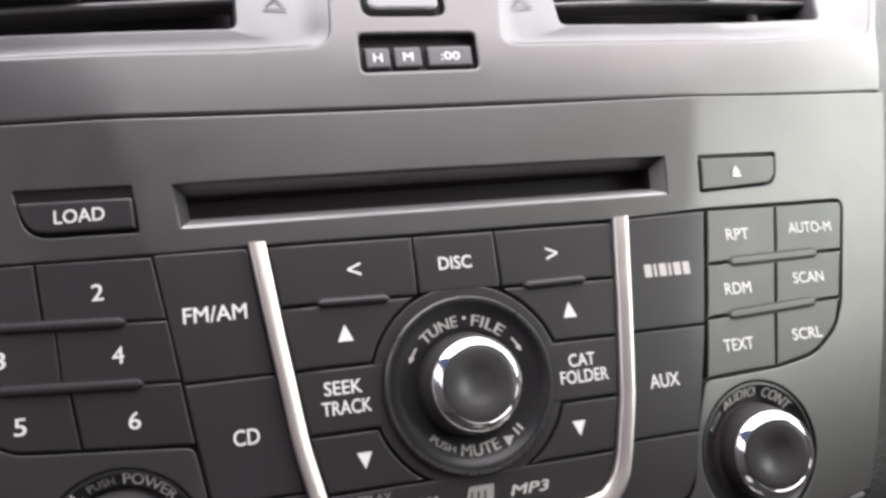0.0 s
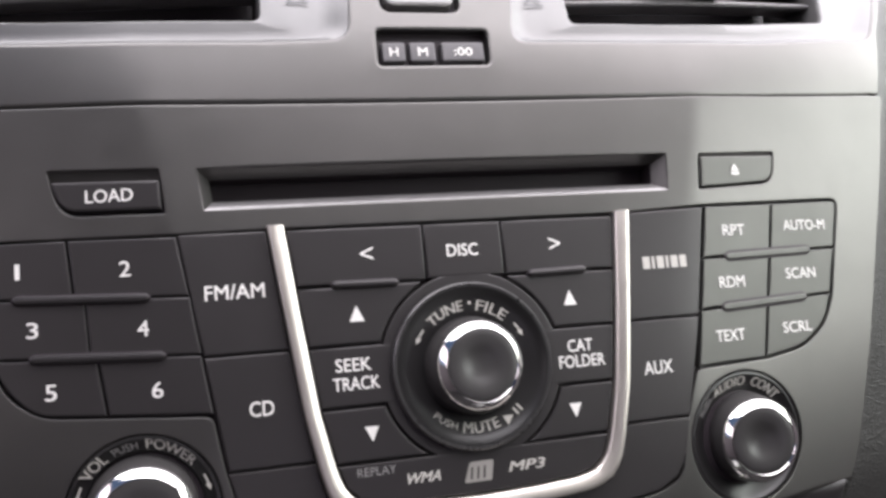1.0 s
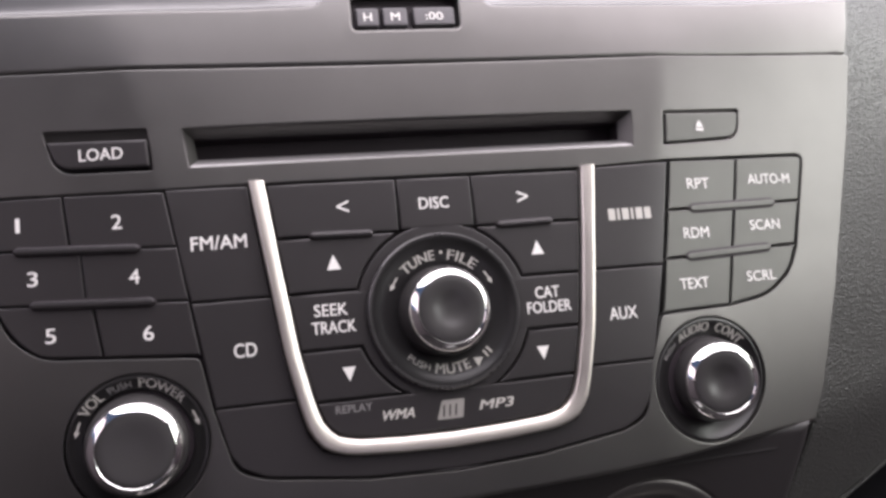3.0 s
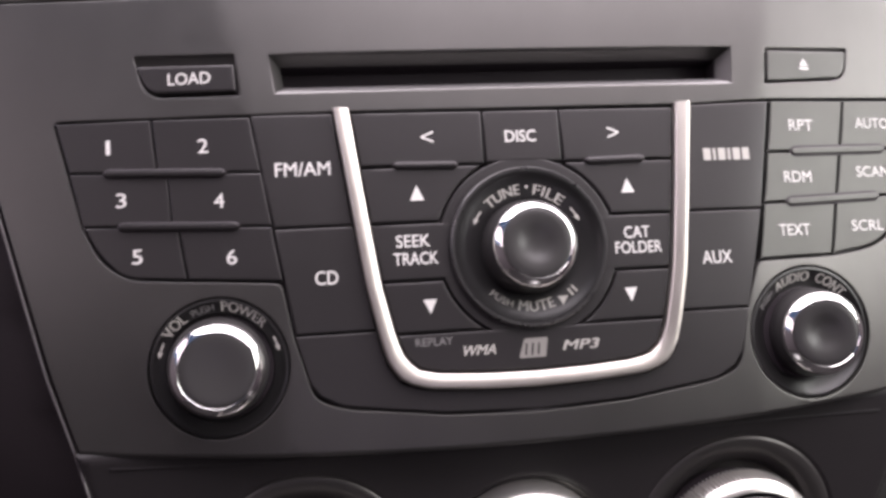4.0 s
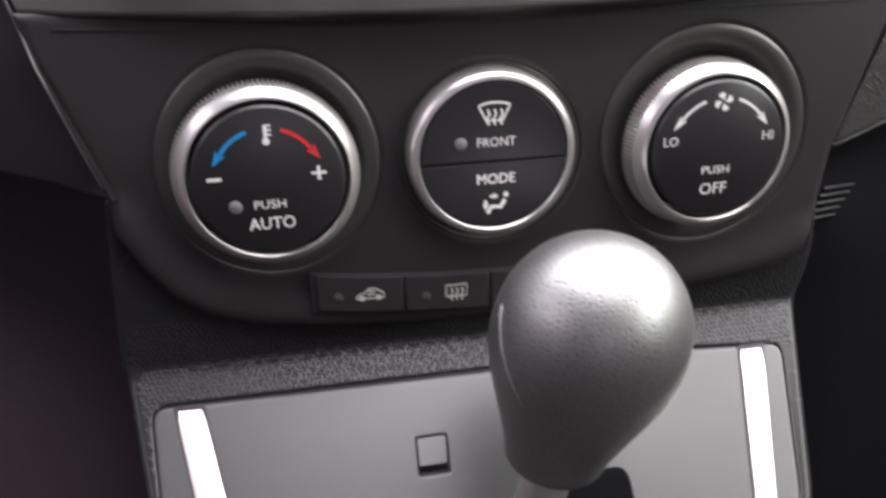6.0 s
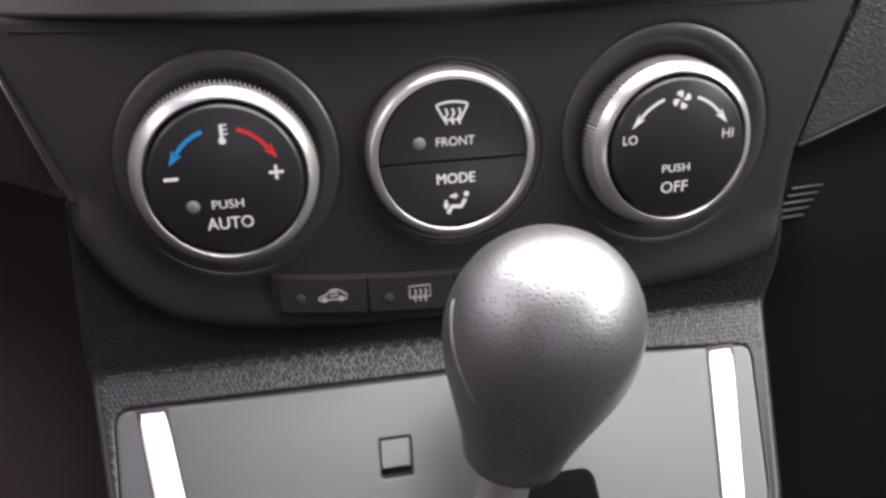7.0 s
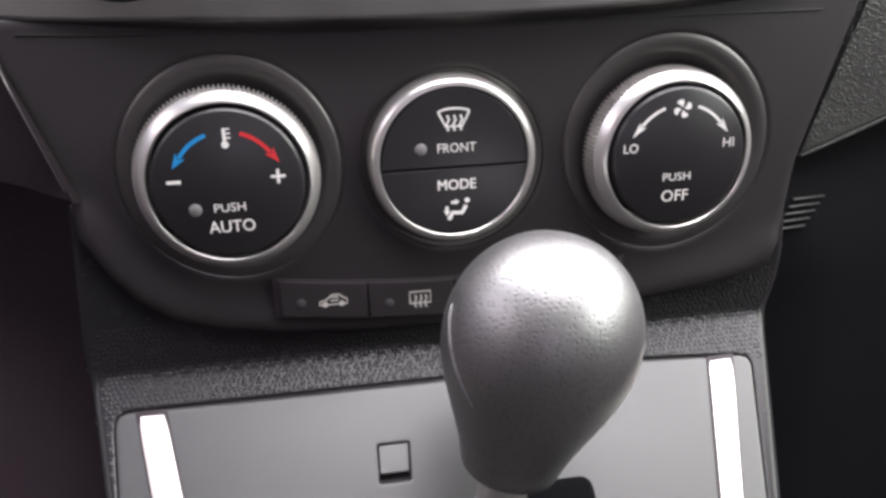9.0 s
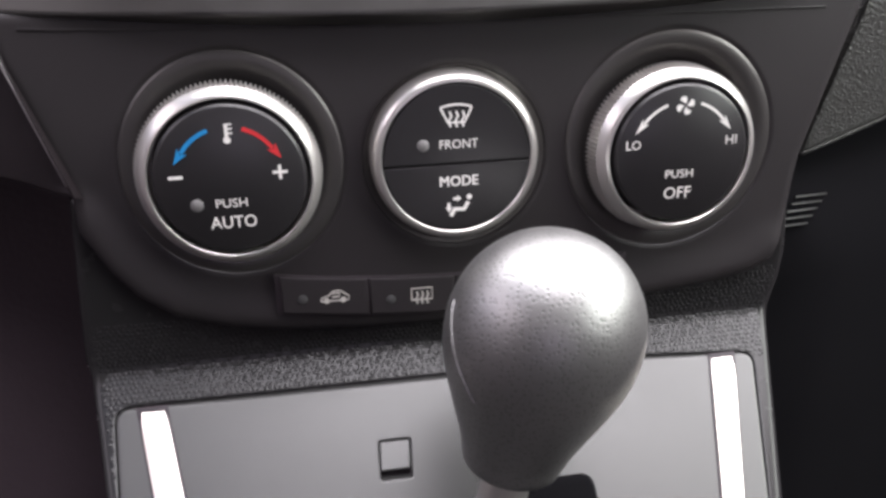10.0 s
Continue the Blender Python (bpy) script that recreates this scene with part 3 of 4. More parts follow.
key_recess([(-107.0, 42.8), (-79.0, 41.9), (-78.4, 37.3), (-106.5, 38.3)])
key_recess([(80.8, 43.0), (113.0, 44.1), (111.8, 40.7), (80.6, 39.9)])
b = button(rounded([(-103.0, 31.1), (-78.6, 30.4), (-79.0, 38.7), (-106.1, 39.6)], 0.8, {0: 5.5}), 0.9, 0.7, name="load_button")
legend(b, printed(S, "LOAD", -91.5, 35.0, 12.4, 3.6, 0.05, rise=1.05))
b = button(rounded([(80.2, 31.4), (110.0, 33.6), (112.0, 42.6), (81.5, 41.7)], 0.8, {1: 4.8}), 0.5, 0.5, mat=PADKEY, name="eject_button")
legend(b, patch(S, [(93.0, 36.9), (96.2, 36.9), (94.6, 39.2)], 0.85, patch(S, [(93.0, 35.6), (96.2, 35.6), (96.2, 36.5), (93.0, 36.5)], 0.85)))

# preset keys 1 to 6 and their ribs
def row_a(x):
    return 10.6 + (x + 125) * -0.055


def row_b(x):
    return -4.2 + (x + 121) * -0.058


def pl(z):
    """Left edge of the preset pad."""
    return -128.2 + (25 - z) * 0.243


def cl(z):
    """Left edge of the centre cluster."""
    return -75.6 + (23.5 - z) * 0.156


presets = (("1", [(pl(25), 24.9), (-102.3, 24.5), (-100.9, row_a(-101)), (pl(10.3), row_a(-125))], -113.9, 17.2),
           ("2", [(-102.3, 24.5), (cl(23.5), 23.6), (cl(7), row_a(-74)), (-100.9, row_a(-101))], -88.5, 16.1),
           ("3", [(pl(10.3), row_a(-125)), (-98.4, row_a(-98.4)), (-97.4, row_b(-97.4)), (pl(-4), row_b(-121))], -110.7, 2.4),
           ("4", [(-98.4, row_a(-98.4)), (cl(7), row_a(-74)), (cl(-7), row_b(-71)), (-97.4, row_b(-97.4))], -84.7, 0.7),
           ("5", [(pl(-4), row_b(-121)), (-95.9, row_b(-96)), (-93.7, -20.4), (-110.2, -19.0), (-116.4, -13.2)], -106.8, -13.2),
           ("6", [(-95.9, row_b(-96)), (cl(-7), row_b(-71)), (cl(-22), -22.4), (-93.7, -20.4)], -81.9, -14.9))
for n, outline, x, z in presets:
    b = button(rounded(outline, 0.5, {3: 4, 4: 4} if n == "5" else None), gap=0.12 if n in "34" else 0.25, name="preset_button")
    legend(b, printed(S, n, x, z, 1.25 if n == "1" else 2.9, 4.3, 0.0 if n == "1" else 0.05, rise=RISE))


def rib(x0, z0, x1, z1, w=2.3, proud=1.3, bevel=0.8, mat=BUTTON):
    d = Vector((x1 - x0, z1 - z0)).normalized() * w * 0.5
    n = Vector((-d.y, d.x))
    loop = [(x0 - n.x, z0 - n.y), (x1 - n.x, z1 - n.y), (x1 + d.x, z1 + d.y), (x1 + n.x, z1 + n.y), (x0 + n.x, z0 + n.y), (x0 - d.x, z0 - d.y)]
    return part("finger_rib", sheet(S, rounded(loop, 1.2, seg=3), proud=proud, depth=3, bevel=bevel, step=8), mat, car_stereo)


def groove(x0, z0, x1, z1, w=3.0):
    d = Vector((x1 - x0, z1 - z0)).normalized() * w * 0.5
    n = Vector((-d.y, d.x))
    loop = [(x0 - n.x, z0 - n.y), (x1 - n.x, z1 - n.y), (x1 + d.x, z1 + d.y), (x1 + n.x, z1 + n.y), (x0 + n.x, z0 + n.y), (x0 - d.x, z0 - d.y)]
    return part("rib_seat", sheet(S, rounded(loop, 1.4, seg=3), proud=0.22, depth=0.6, bevel=0.05, step=8), BACKING, car_stereo)


for x0, x1, row in ((-114.4, -83.6, row_a), (-110.8, -80.4, row_b)):
    groove(x0, row(x0), x1, row(x1))
    rib(x0, row(x0), x1, row(x1))

# function keys of the other pad, the window's sheen put into their paler colour
def pr(z):
    """Outer edge of the function pad."""
    return 138.2 - (27.4 - z) * 0.285


def pi(z):
    """Inner edge of the function pad."""
    return 80.9 - (25.8 - z) * 0.203


def ra(x):
    return 9.3 + (x - 78) * 0.033


def rb(x):
    return -6.5 + (x - 75) * 0.046


def mid(z):
    return 108.6 - (26.4 - z) * 0.224


functions = (("RPT", [(pi(25.8), 25.7), (mid(26.4), 26.4), (mid(11), ra(105)), (pi(10), ra(78))], 91.2, 17.9, 9.6),
             ("AUTO-M", [(mid(26.4), 26.4), (pr(27.4), 27.3), (pr(12), ra(134)), (mid(11), ra(105))], 121.5, 19.0, 20.0),
             ("RDM", [(pi(10), ra(78)), (mid(11), ra(105)), (mid(-5), rb(102)), (pi(-6), rb(75))], 87.9, 1.6, 10.9),
             ("SCAN", [(mid(11), ra(105)), (pr(12), ra(134)), (pr(-4), rb(129)), (mid(-5), rb(102))], 117.0, 3.2, 14.0),
             ("TEXT", [(pi(-6), rb(75)), (mid(-5), rb(102)), (97.6, -22.8), (70.9, -23.5)], 84.5, -14.8, 12.2),
             ("SCRL", [(mid(-5), rb(102)), (pr(-4), rb(129)), (125.0, -13.0), (114.2, -20.4), (97.6, -22.8)], 112.3, -14.0, 13.4))
for n, outline, x, z, w in functions:
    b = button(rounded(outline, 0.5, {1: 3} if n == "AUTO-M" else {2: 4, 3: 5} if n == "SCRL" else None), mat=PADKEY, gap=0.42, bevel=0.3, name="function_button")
    legend(b, printed(S, n, x, z, w, 3.7, 0.04, rise=RISE))
for x0, x1, row in ((87.4, 121.6, ra), (83.8, 117.2, rb)):
    groove(x0, row(x0), x1, row(x1), 3.5)
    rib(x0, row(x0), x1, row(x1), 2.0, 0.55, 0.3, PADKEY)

# the silver U and the keys outside and inside it
u_out = [(53.0, 24.9), (49.8, 0), (46.5, -25), (43.4, -40), (41.4, -47), (37.6, -51.8), (31, -53.9), (16, -55.0), (0, -55.4)]
u_in = [(48.6, 24.9), (45.7, 0), (42.3, -25), (39.0, -40), (37.0, -45.4), (33.4, -48.6), (28, -49.9), (15, -50.7), (0, -51.0)]
def resample(table, n):
    """n + 1 points at even shares of a line's length."""
    d = [0]
    for p, q in zip(table, table[1:]):
        d.append(d[-1] + math.dist(p, q))
    return [(float(np.interp(d[-1] * k / n, d, [p[0] for p in table])), float(np.interp(d[-1] * k / n, d, [p[1] for p in table]))) for k in range(n + 1)]


# its face slopes inwards, like a chamfer round the keys
half_o, half_i = resample(u_out, 36), resample(u_in, 36)
run = [((-a[0], a[1]), (-b[0], b[1])) for a, b in zip(half_o, half_i)] + [(a, b) for a, b in zip(half_o[-2::-1], half_i[-2::-1])]
bm = bmesh.new()
rows = []
for o, i_ in run:
    row = []
    for t, h in ((0.0, -2.4), (0.0, 1.5), (0.05, 2.0), (0.16, 2.3), (0.5, 2.0), (0.86, 1.5), (0.96, 1.2), (1.0, 0.6), (1.0, -2.4)):
        row.append(bm.verts.new(S(o[0] + (i_[0] - o[0]) * t, o[1] + (i_[1] - o[1]) * t, h)))
    rows.append(row)
for a, b in zip(rows, rows[1:]):
    for k in range(len(a) - 1):
        bm.faces.new((a[k], b[k], b[k + 1], a[k + 1]))
for row in (rows[0], list(reversed(rows[-1]))):
    bm.faces.new(row)
part("u_trim", bm, SILVER, car_stereo, "satin silver U-shaped trim", smooth=50)


def edge_at(table, z):
    pts = sorted(table, key=lambda p: p[1])
    return float(np.interp(z, [p[1] for p in pts], [p[0] for p in pts]))


def uo(z):
    return edge_at(u_out, z) + 0.2


def ui(z):
    return edge_at(u_in, z) - 0.2


for side in (-1, 1):
    def outside(z):
        return abs(cl(z)) if side < 0 or z < -23 else pi(z) - 0.3
    for n, z0, z1, x, z, w, h in ((("FM/AM", "CD") if side < 0 else ("", "AUX"))[k:k + 1] + d for k, d in enumerate(((24.0, -8.0, 62.0, 8.2, 16.2, 4.2), (-8.0, -37.2, 57.0, -22.1, 6.6, 4.1)))):
        lift_to = 1.5 if side > 0 and z0 > 0 else 0.0
        b = button([(side * uo(z0), z0 + lift_to * 0.35), (side * outside(z0), z0 + lift_to), (side * outside(z1), z1), (side * uo(z1), z1)])
        if n:
            legend(b, printed(S, n, side * x, z, w + (3.6 if n == "AUX" else 0), h, 0.05, rise=RISE))
        else:
            # a maker's word mark, as plain bars
            for x0, x1 in ((56.2, 58.6), (59.3, 60.2), (61.0, 63.4), (64.1, 65.0), (65.8, 68.2), (68.9, 71.2)):
                legend(b, patch(S, rounded([(x0, 7.0), (x1, 7.0), (x1, 10.7), (x0, 10.7)], 0.3), RISE), CREAM, "plain pale bar")
low = [(-uo(-37.4), -37.4), (-abs(cl(-37.4)), -37.4), (-62.9, -50), (-60.2, -53.8), (-54, -56.9), (-27, -60.6), (0, -61.7), (27, -60.6), (54, -57.1), (60.0, -53.8), (62.5, -50), (abs(cl(-37.4)), -37.4), (uo(-37.4), -37.4)]
low += [(x + 0.3, z - 0.3) for x, z in u_out if z < -38] + [(-x - 0.3, z - 0.3) for x, z in reversed(u_out[:-1]) if z < -38]
part("lower_trim", sheet(S, low, proud=0.15, depth=3, bevel=0.45, step=6), BUTTON, car_stereo)

CX, CZ = 0.1, -16.3


def inner_key(z0, z1, side, cut):
    """A key between the U and the ring of the tuning knob."""
    zs = [z0 + (z1 - z0) * i / 12 for i in range(13)]
    a = [(side * ui(z), z) for z in (z0, (z0 + z1) / 2, z1)]
    far = []
    for z in reversed(zs):
        d = cut * cut - (z - CZ) ** 2
        reach = math.sqrt(d) if d > 0 else 0
        far.append((CX + side * max(reach, 12.0), z))
    return button(a + far)


for side, word in ((-1, "<"), (1, ">")):
    b = button([(side * ui(23.6), top_edge(30)), (side * (10.8 if side < 0 else 12.2), top_edge(10)), (side * (10.8 if side < 0 else 12.2), 8.0), (side * ui(8), 8.1)])
    legend(b, printed(S, word, side * 27.6 + 0.6, 16.2, 3.8, 3.8, 0.0, rise=RISE))
    groove(side * 36.4, 8.2, side * 19.6, 7.9, 2.6)
    rib(side * 36.4, 8.2, side * 19.6, 7.9, 2.0)
    b = inner_key(7.8, -8.0, side, 26.4)
    legend(b, patch(S, [(side * 31 - 2.0, -1.9), (side * 31 + 2.0, -1.9), (side * 31, 2.4)], RISE))
    b = inner_key(-8.2, -24.2, side, 22.8)
    words = (("SEEK", -32.9, -13.2, 10.2), ("TRACK", -32.4, -18.1, 13.4)) if side < 0 else (("CAT", 32.5, -13.6, 8.4), ("FOLDER", 32.7, -18.0, 15.4))
    for w, x, z, wide in words:
        legend(b, printed(S, w, x, z, wide, 3.7, 0.05, rise=RISE))
    b = inner_key(-24.4, -38.6, side, 26.4)
    legend(b, patch(S, [(side * 29.2 - 1.9, -29.6), (side * 29.2 + 1.9, -29.6), (side * 29.2, -33.6)], RISE))
part("collar", sheet(S, circle(CX, CZ, 25.9, 72), [circle(CX, CZ, 22.4, 72)], proud=0.08, depth=3, bevel=0.3, step=6), BUTTON, car_stereo)
b = button([(-10.8, 23.7), (12.2, 23.7), (12.2, 8.2), (-10.8, 8.2)])
legend(b, printed(S, "DISC", 0.1, 15.8, 9.8, 3.7, rise=RISE))
foot = [(-ui(-38.8), -38.8)] + [(-x + 0.3, z + 0.3) for x, z in u_in if z < -39] + [(x - 0.3, z + 0.3) for x, z in reversed(u_in[:-1]) if z < -39] + [(ui(-38.8), -38.8)]
b = button(foot)
legend(b, printed(S, "WMA", -16.2, -44.3, 10.6, 2.9, 0.08, 0.35, RISE), CREAM)
legend(b, printed(S, "MP3", 13.2, -44.6, 11.0, 2.9, 0.08, 0.35, RISE), CREAM)
legend(b, printed(S, "REPLAY", -28.7, -41.2, 11.2, 2.4, 0.0, 0, RISE), DULL)
# disc emblem as a plain plate with bars
bm = patch(S, rounded([(-5.2, -47.4), (2.6, -47.4), (3.4, -42.0), (-3.4, -42.0)], 0.6), RISE)
legend(b, bm, EMBLEM, "plain pale emblem plate")
bm = bmesh.new()
for x in (-3.2, -1.4, 0.4):
    stroke(S, [(x, -46.6), (x + 0.4, -43.4)], 0.5, RISE + 0.1, bm)
legend(b, bm, BUTTON)


def stereo_knob(name, cx, cz, dish_r, lift, dimple, label, widen=1.0, lean=0.0):
    """A bezel dish with a chrome-ringed knob in it."""
    Q = set_at(cx, cz, stereo_y)
    P = lambda u, v, h=0.0: Q(u * widen, v, h)
    bez = part("bezel", lathe(P, [(dish_r + 0.1, -2.9), (dish_r + 0.1, lift - 0.6), (dish_r - 0.3, lift), (dish_r - 1.0, lift + 0.1), (dish_r - 1.7, lift - 0.7), (dish_r - 4, lift - 1.5), (14.2, lift - 2.4), (13.4, lift - 2.8)], 96), BEZEL, car_stereo, "black bezel dish")
    ca, sa = math.cos(radians(lean)), math.sin(radians(lean))
    K_ = lambda u, v, h=0.0: Q(u * ca - h * sa, v, u * sa + h * ca)
    k = part(name, lathe(K_, [(13.6, lift - 2.9), (13.0, 2.0), (12.5, 5.2), (11.8, 6.7)], 72), KNOB, car_stereo, label)
    part("chrome_ring", lathe(K_, [(11.85, 6.4), (12.0, 6.75), (11.85, 7.1), (11.3, 7.7), (10.6, 8.35), (10.1, 8.8), (9.85, 8.9), (9.7, 8.75), (9.7, 8.3)], 96), CHROME, k, "bright chrome ring")
    part("cap", lathe(K_, [(9.8, 8.2), (9.5, 8.75), (8.7, 9.0), (7.2, 8.9), (6.2, 8.8), (5.2, 8.75 - 0.2 * dimple), (4.0, 8.75 - 0.7 * dimple), (2.8, 8.75 - 1.15 * dimple), (1.4, 8.75 - 1.4 * dimple), (0, 8.75 - 1.5 * dimple)], 64), KNOB, k)
    return P, bez


BEZEL = material("black_bezel_plastic", (0.016, 0.0152, 0.0156), 0.32, 0.0, 0.08, 0.0005, spec=0.4)
RIM = material("satin_charcoal_rim", (0.09, 0.087, 0.088), 0.28, 0.7, 0.05, 0.0005)
P, bez = stereo_knob("tuning_knob", CX, CZ, 22.5, 1.3, 0.7, "dark tuning knob with a dimpled cap")
part("bezel_rim", lathe(P, [(22.9, 0.1), (22.8, 1.3), (22.4, 1.7), (21.9, 1.65), (21.5, 1.2), (21.4, 0.4)], 96), RIM, bez, "satin charcoal rim")
dish = lambda q: float(np.interp(q, [14.2, 18.5, 20.8], [-1.1, -0.2, 0.6])) + 0.12
for word, at, sweep in (("TUNE", -24, 38), ("FILE", 25, 32)):
    part("legend", arc_letters(P, word, 16.6, at, sweep, 2.9, dish, 0.25), CREAM, bez)
part("legend", patch(P, circle(0.6, 17.2, 0.5, 10), dish(17.2)), CREAM, bez)
part("legend", arc_letters(P, "MUTE", 16.9, 177, 35, 2.9, dish, 0.25, under=True), CREAM, bez)
bm = bmesh.new()
part("legend", arc_letters(P, "PUSH", 17.0, 212, 24, 1.9, dish, 0.0, under=True), CREAM, bez)
patch(P, [(8.8 + 0.87 * f - 0.5 * g, -15.2 + 0.5 * f + 0.87 * g) for f, g in ((-1.2, 1.5), (-1.2, -1.5), (1.5, 0))], dish(18.6) + 0.25, bm)
for a in (141, 136):
    stroke(P, [(16.2 * math.sin(radians(a)), 16.2 * math.cos(radians(a))), (18.6 * math.sin(radians(a)), 18.6 * math.cos(radians(a)))], 0.6, dish(18.6) + 0.25, bm)
part("legend", bm, CREAM, bez)


def turn_arrows(P, bez, r, at, rise, mat):
    bm = bmesh.new()
    for s in (-1, 1):
        stroke(P, arc(0, 0, r, s * (at - 9), s * at, 4), 0.5, rise, bm)
        a, b = arc(0, 0, r, s * at, s * (at + 6), 1)
        d = (Vector(b) - Vector(a)).normalized()
        n = Vector((-d.y, d.x)) * 0.85
        patch(P, [(a[0] + n.x, a[1] + n.y), (a[0] - n.x, a[1] - n.y), b], rise, bm)
    part("legend", bm, mat, bez)


turn_arrows(P, bez, 16.9, 60, dish(16.9), CREAM)
P, bez = stereo_knob("volume_knob", -86.5, -44.2, 18.7, -0.5, 0.25, "dark volume knob with a flat cap", 1.0, -11)
dish = lambda q: float(np.interp(q, [13.7, 14.7, 17.0, 17.7], [-2.9, -2.0, -1.2, -0.4])) + 0.2
for word, at, sweep in (("VOL", -44, 26), ("POWER", 27, 48)):
    part("legend", arc_letters(P, word, 16.5, at, sweep * 0.95, 2.7, dish, 0.25), CREAM, bez)
part("legend", arc_letters(P, "PUSH", 16.2, -14, 22, 1.9, dish, 0.0), DULL, bez)
turn_arrows(P, bez, 16.4, 72, dish(16.4), CREAM)
P, bez = stereo_knob("audio_knob", 87.2, -45.9, 19.9, -0.5, 0.8, "dark audio control knob with a dimpled cap", 1.08, 16)
wide_dish = lambda q: float(np.interp(q, [14.2, 15.9, 18.2, 18.9], [-2.9, -2.0, -1.2, -0.4])) + 0.2
for word, at, sweep in (("AUDIO", -16, 42), ("CONT", 32, 36)):
    part("legend", arc_letters(P, word, 16.9, at, sweep, 2.9, wide_dish, 0.25), CREAM, bez)
part("legend", arc_letters(P, "PUSH", 16.9, -53, 20, 1.9, wide_dish, 0.0), DULL, bez)

# ---- climate control panel ----
climate = thing("climate_control_panel", (0, 40, -155), "matt black climate control panel with three silver-ringed dials", "climate control")
K = on(climate_y)
DL, DR, DC = (-66.0, -107.4), (63.8, -108.9), (-2.6, -107.1)
# bowls: centre, half width, half height
BL, BR, BC = (-66.0, -106.6, 31.0, 30.6), (65.2, -107.9, 32.9, 31.6), (-1.8, -107.8, 27.2, 25.6)
edge_l = [(-125, -64), (-122.6, -77), (-116.9, -93), (-111.0, -110.5), (-110.5, -122), (-104, -134), (-97.5, -142), (-88, -148.8), (-74, -153.4), (-57, -156.2)]
edge_r = [(50, -157.0), (83, -154.0), (97, -151.2), (104.2, -147.6), (106.8, -141), (107.8, -134), (109.3, -120.5), (110.2, -114.8), (124.4, -71.5), (126.0, -64)]
lip_line = edge_l[4:] + [(-30, -158.0), (0, -158.4), (26, -158.0)] + edge_r[:4]


def lip_rise(x, z):
    """The panel's lower border swells towards the cabin before it drops into the cove."""
    near = 99.0
    for (ax, az), (bx, bz) in zip(lip_line, lip_line[1:]):
        t = min(1, max(0, ((x - ax) * (bx - ax) + (z - az) * (bz - az)) / ((bx - ax) ** 2 + (bz - az) ** 2)))
        near = min(near, math.hypot(x - ax - t * (bx - ax), z - az - t * (bz - az)))
    t = min(1, max(0, (13 - near) / 9))
    return 1.5 * t * t * (3 - 2 * t)


def bowl_hole(c):
    return [(c[0] + c[2] * math.cos(2 * math.pi * (i + 0.37) / 72), c[1] + c[3] * math.sin(2 * math.pi * (i + 0.37) / 72)) for i in range(72)]


bm = sheet(lambda u, v, h=0.0: K(u, v, h + lip_rise(u, v)), edge_l + [(-30, -158.0), (0, -158.4), (26, -158.0)] + edge_r, [bowl_hole(BL), bowl_hole(BR), bowl_hole(BC)], 0, 26, 1.6, 4, 4, edge=(3.4, 2.2))
part("panel", bm, CLIMATE, climate)
# fine moulded line under the stereo
bead_low = [(x, -71.9 + 0.00025 * min(0, x + 10) ** 2) for x in range(-116, 121, 12)]
part("upper_line", sheet(K, bead_low + [(x, z + 0.55) for x, z in reversed(bead_low)], proud=0.45, depth=1.2, bevel=0.2, step=12), CLIMATE, climate)


def smile(x):
    return 0.00107 * (x - 7) ** 2


BOWL = material("glossy_black_bowl", (0.074, 0.069, 0.068), 0.36, 0.6, 0.05, 0.0005)


def dial_bowl(c, deep, lip=True):
    Q = set_at(c[0], c[1], climate_y)
    r, wide = c[3] * 1.053, c[2] / (c[3] * 1.053)
    P = lambda u, v, h=0.0: Q(u * wide, v, h)
    if lip:
        part("bowl", lathe(P, [(r + 0.4, -0.6), (r + 0.1, -0.05), (r - 0.8, 0.13), (r - 1.6, 0.22), (r - 2.4, 0.23), (r - 3.2, 0.12), (r - 4.4, -0.2), (r - 5.6, -0.75), (r - 7.0, -1.6), (r - 8.4, -2.7), (r - 9.4, -deep), (1, -deep - 0.4)], 120), BOWL, climate, "dark satin dial bowl with a soft lip", smooth=60)
    else:
        part("bowl", lathe(P, [(r + 0.5, -1.3), (r, -1.45), (r - 1.2, -2.0), (r - 2.8, -3.0), (r - 4.6, -4.2), (r - 6.4, -deep), (1, -deep - 0.4)], 96), BOWL, climate, "glossy black dial bowl")


def dial(c, bowl, label):
    dial_bowl(bowl, 5.0)
    P = set_at(*c, climate_y)
    # the skirt leans a little towards the driver
    L = lambda u, v, h=0.0: P(u - 0.11 * max(0.0, 11 - h), v, h)
    d = part("dial", lathe(L, [(21.0, 2.4), (25.2, 2.6), (25.9, 3.0), (25.1, 8.0), (24.9, 8.3), (24.3, 9.2), (23.4, 10.3), (22.5, 11.0), (22.1, 11.1), (21.8, 10.8), (21.7, 8.0)], 480, {1: 0.9, 2: 0.9, 3: 0.9}), RING, climate, label, smooth=30)
    part("dial_stem", lathe(L, [(22.5, -5.2), (22.5, 2.8)], 48), BACKING, d)
    part("dial_face", lathe(P, [(20.7, 8.0), (20.7, 10.7), (20.55, 11.2), (20.1, 11.7), (19.6, 11.95), (0, 11.95)], 72), GLOSS, d, "black dial face")
    return P, d


FACE = 12.05
P, d = dial(DL, BL, "knurled silver temperature dial")


def dial_mark(owner, bm, mat, label=""):
    return part("legend", bm, mat, owner, label)


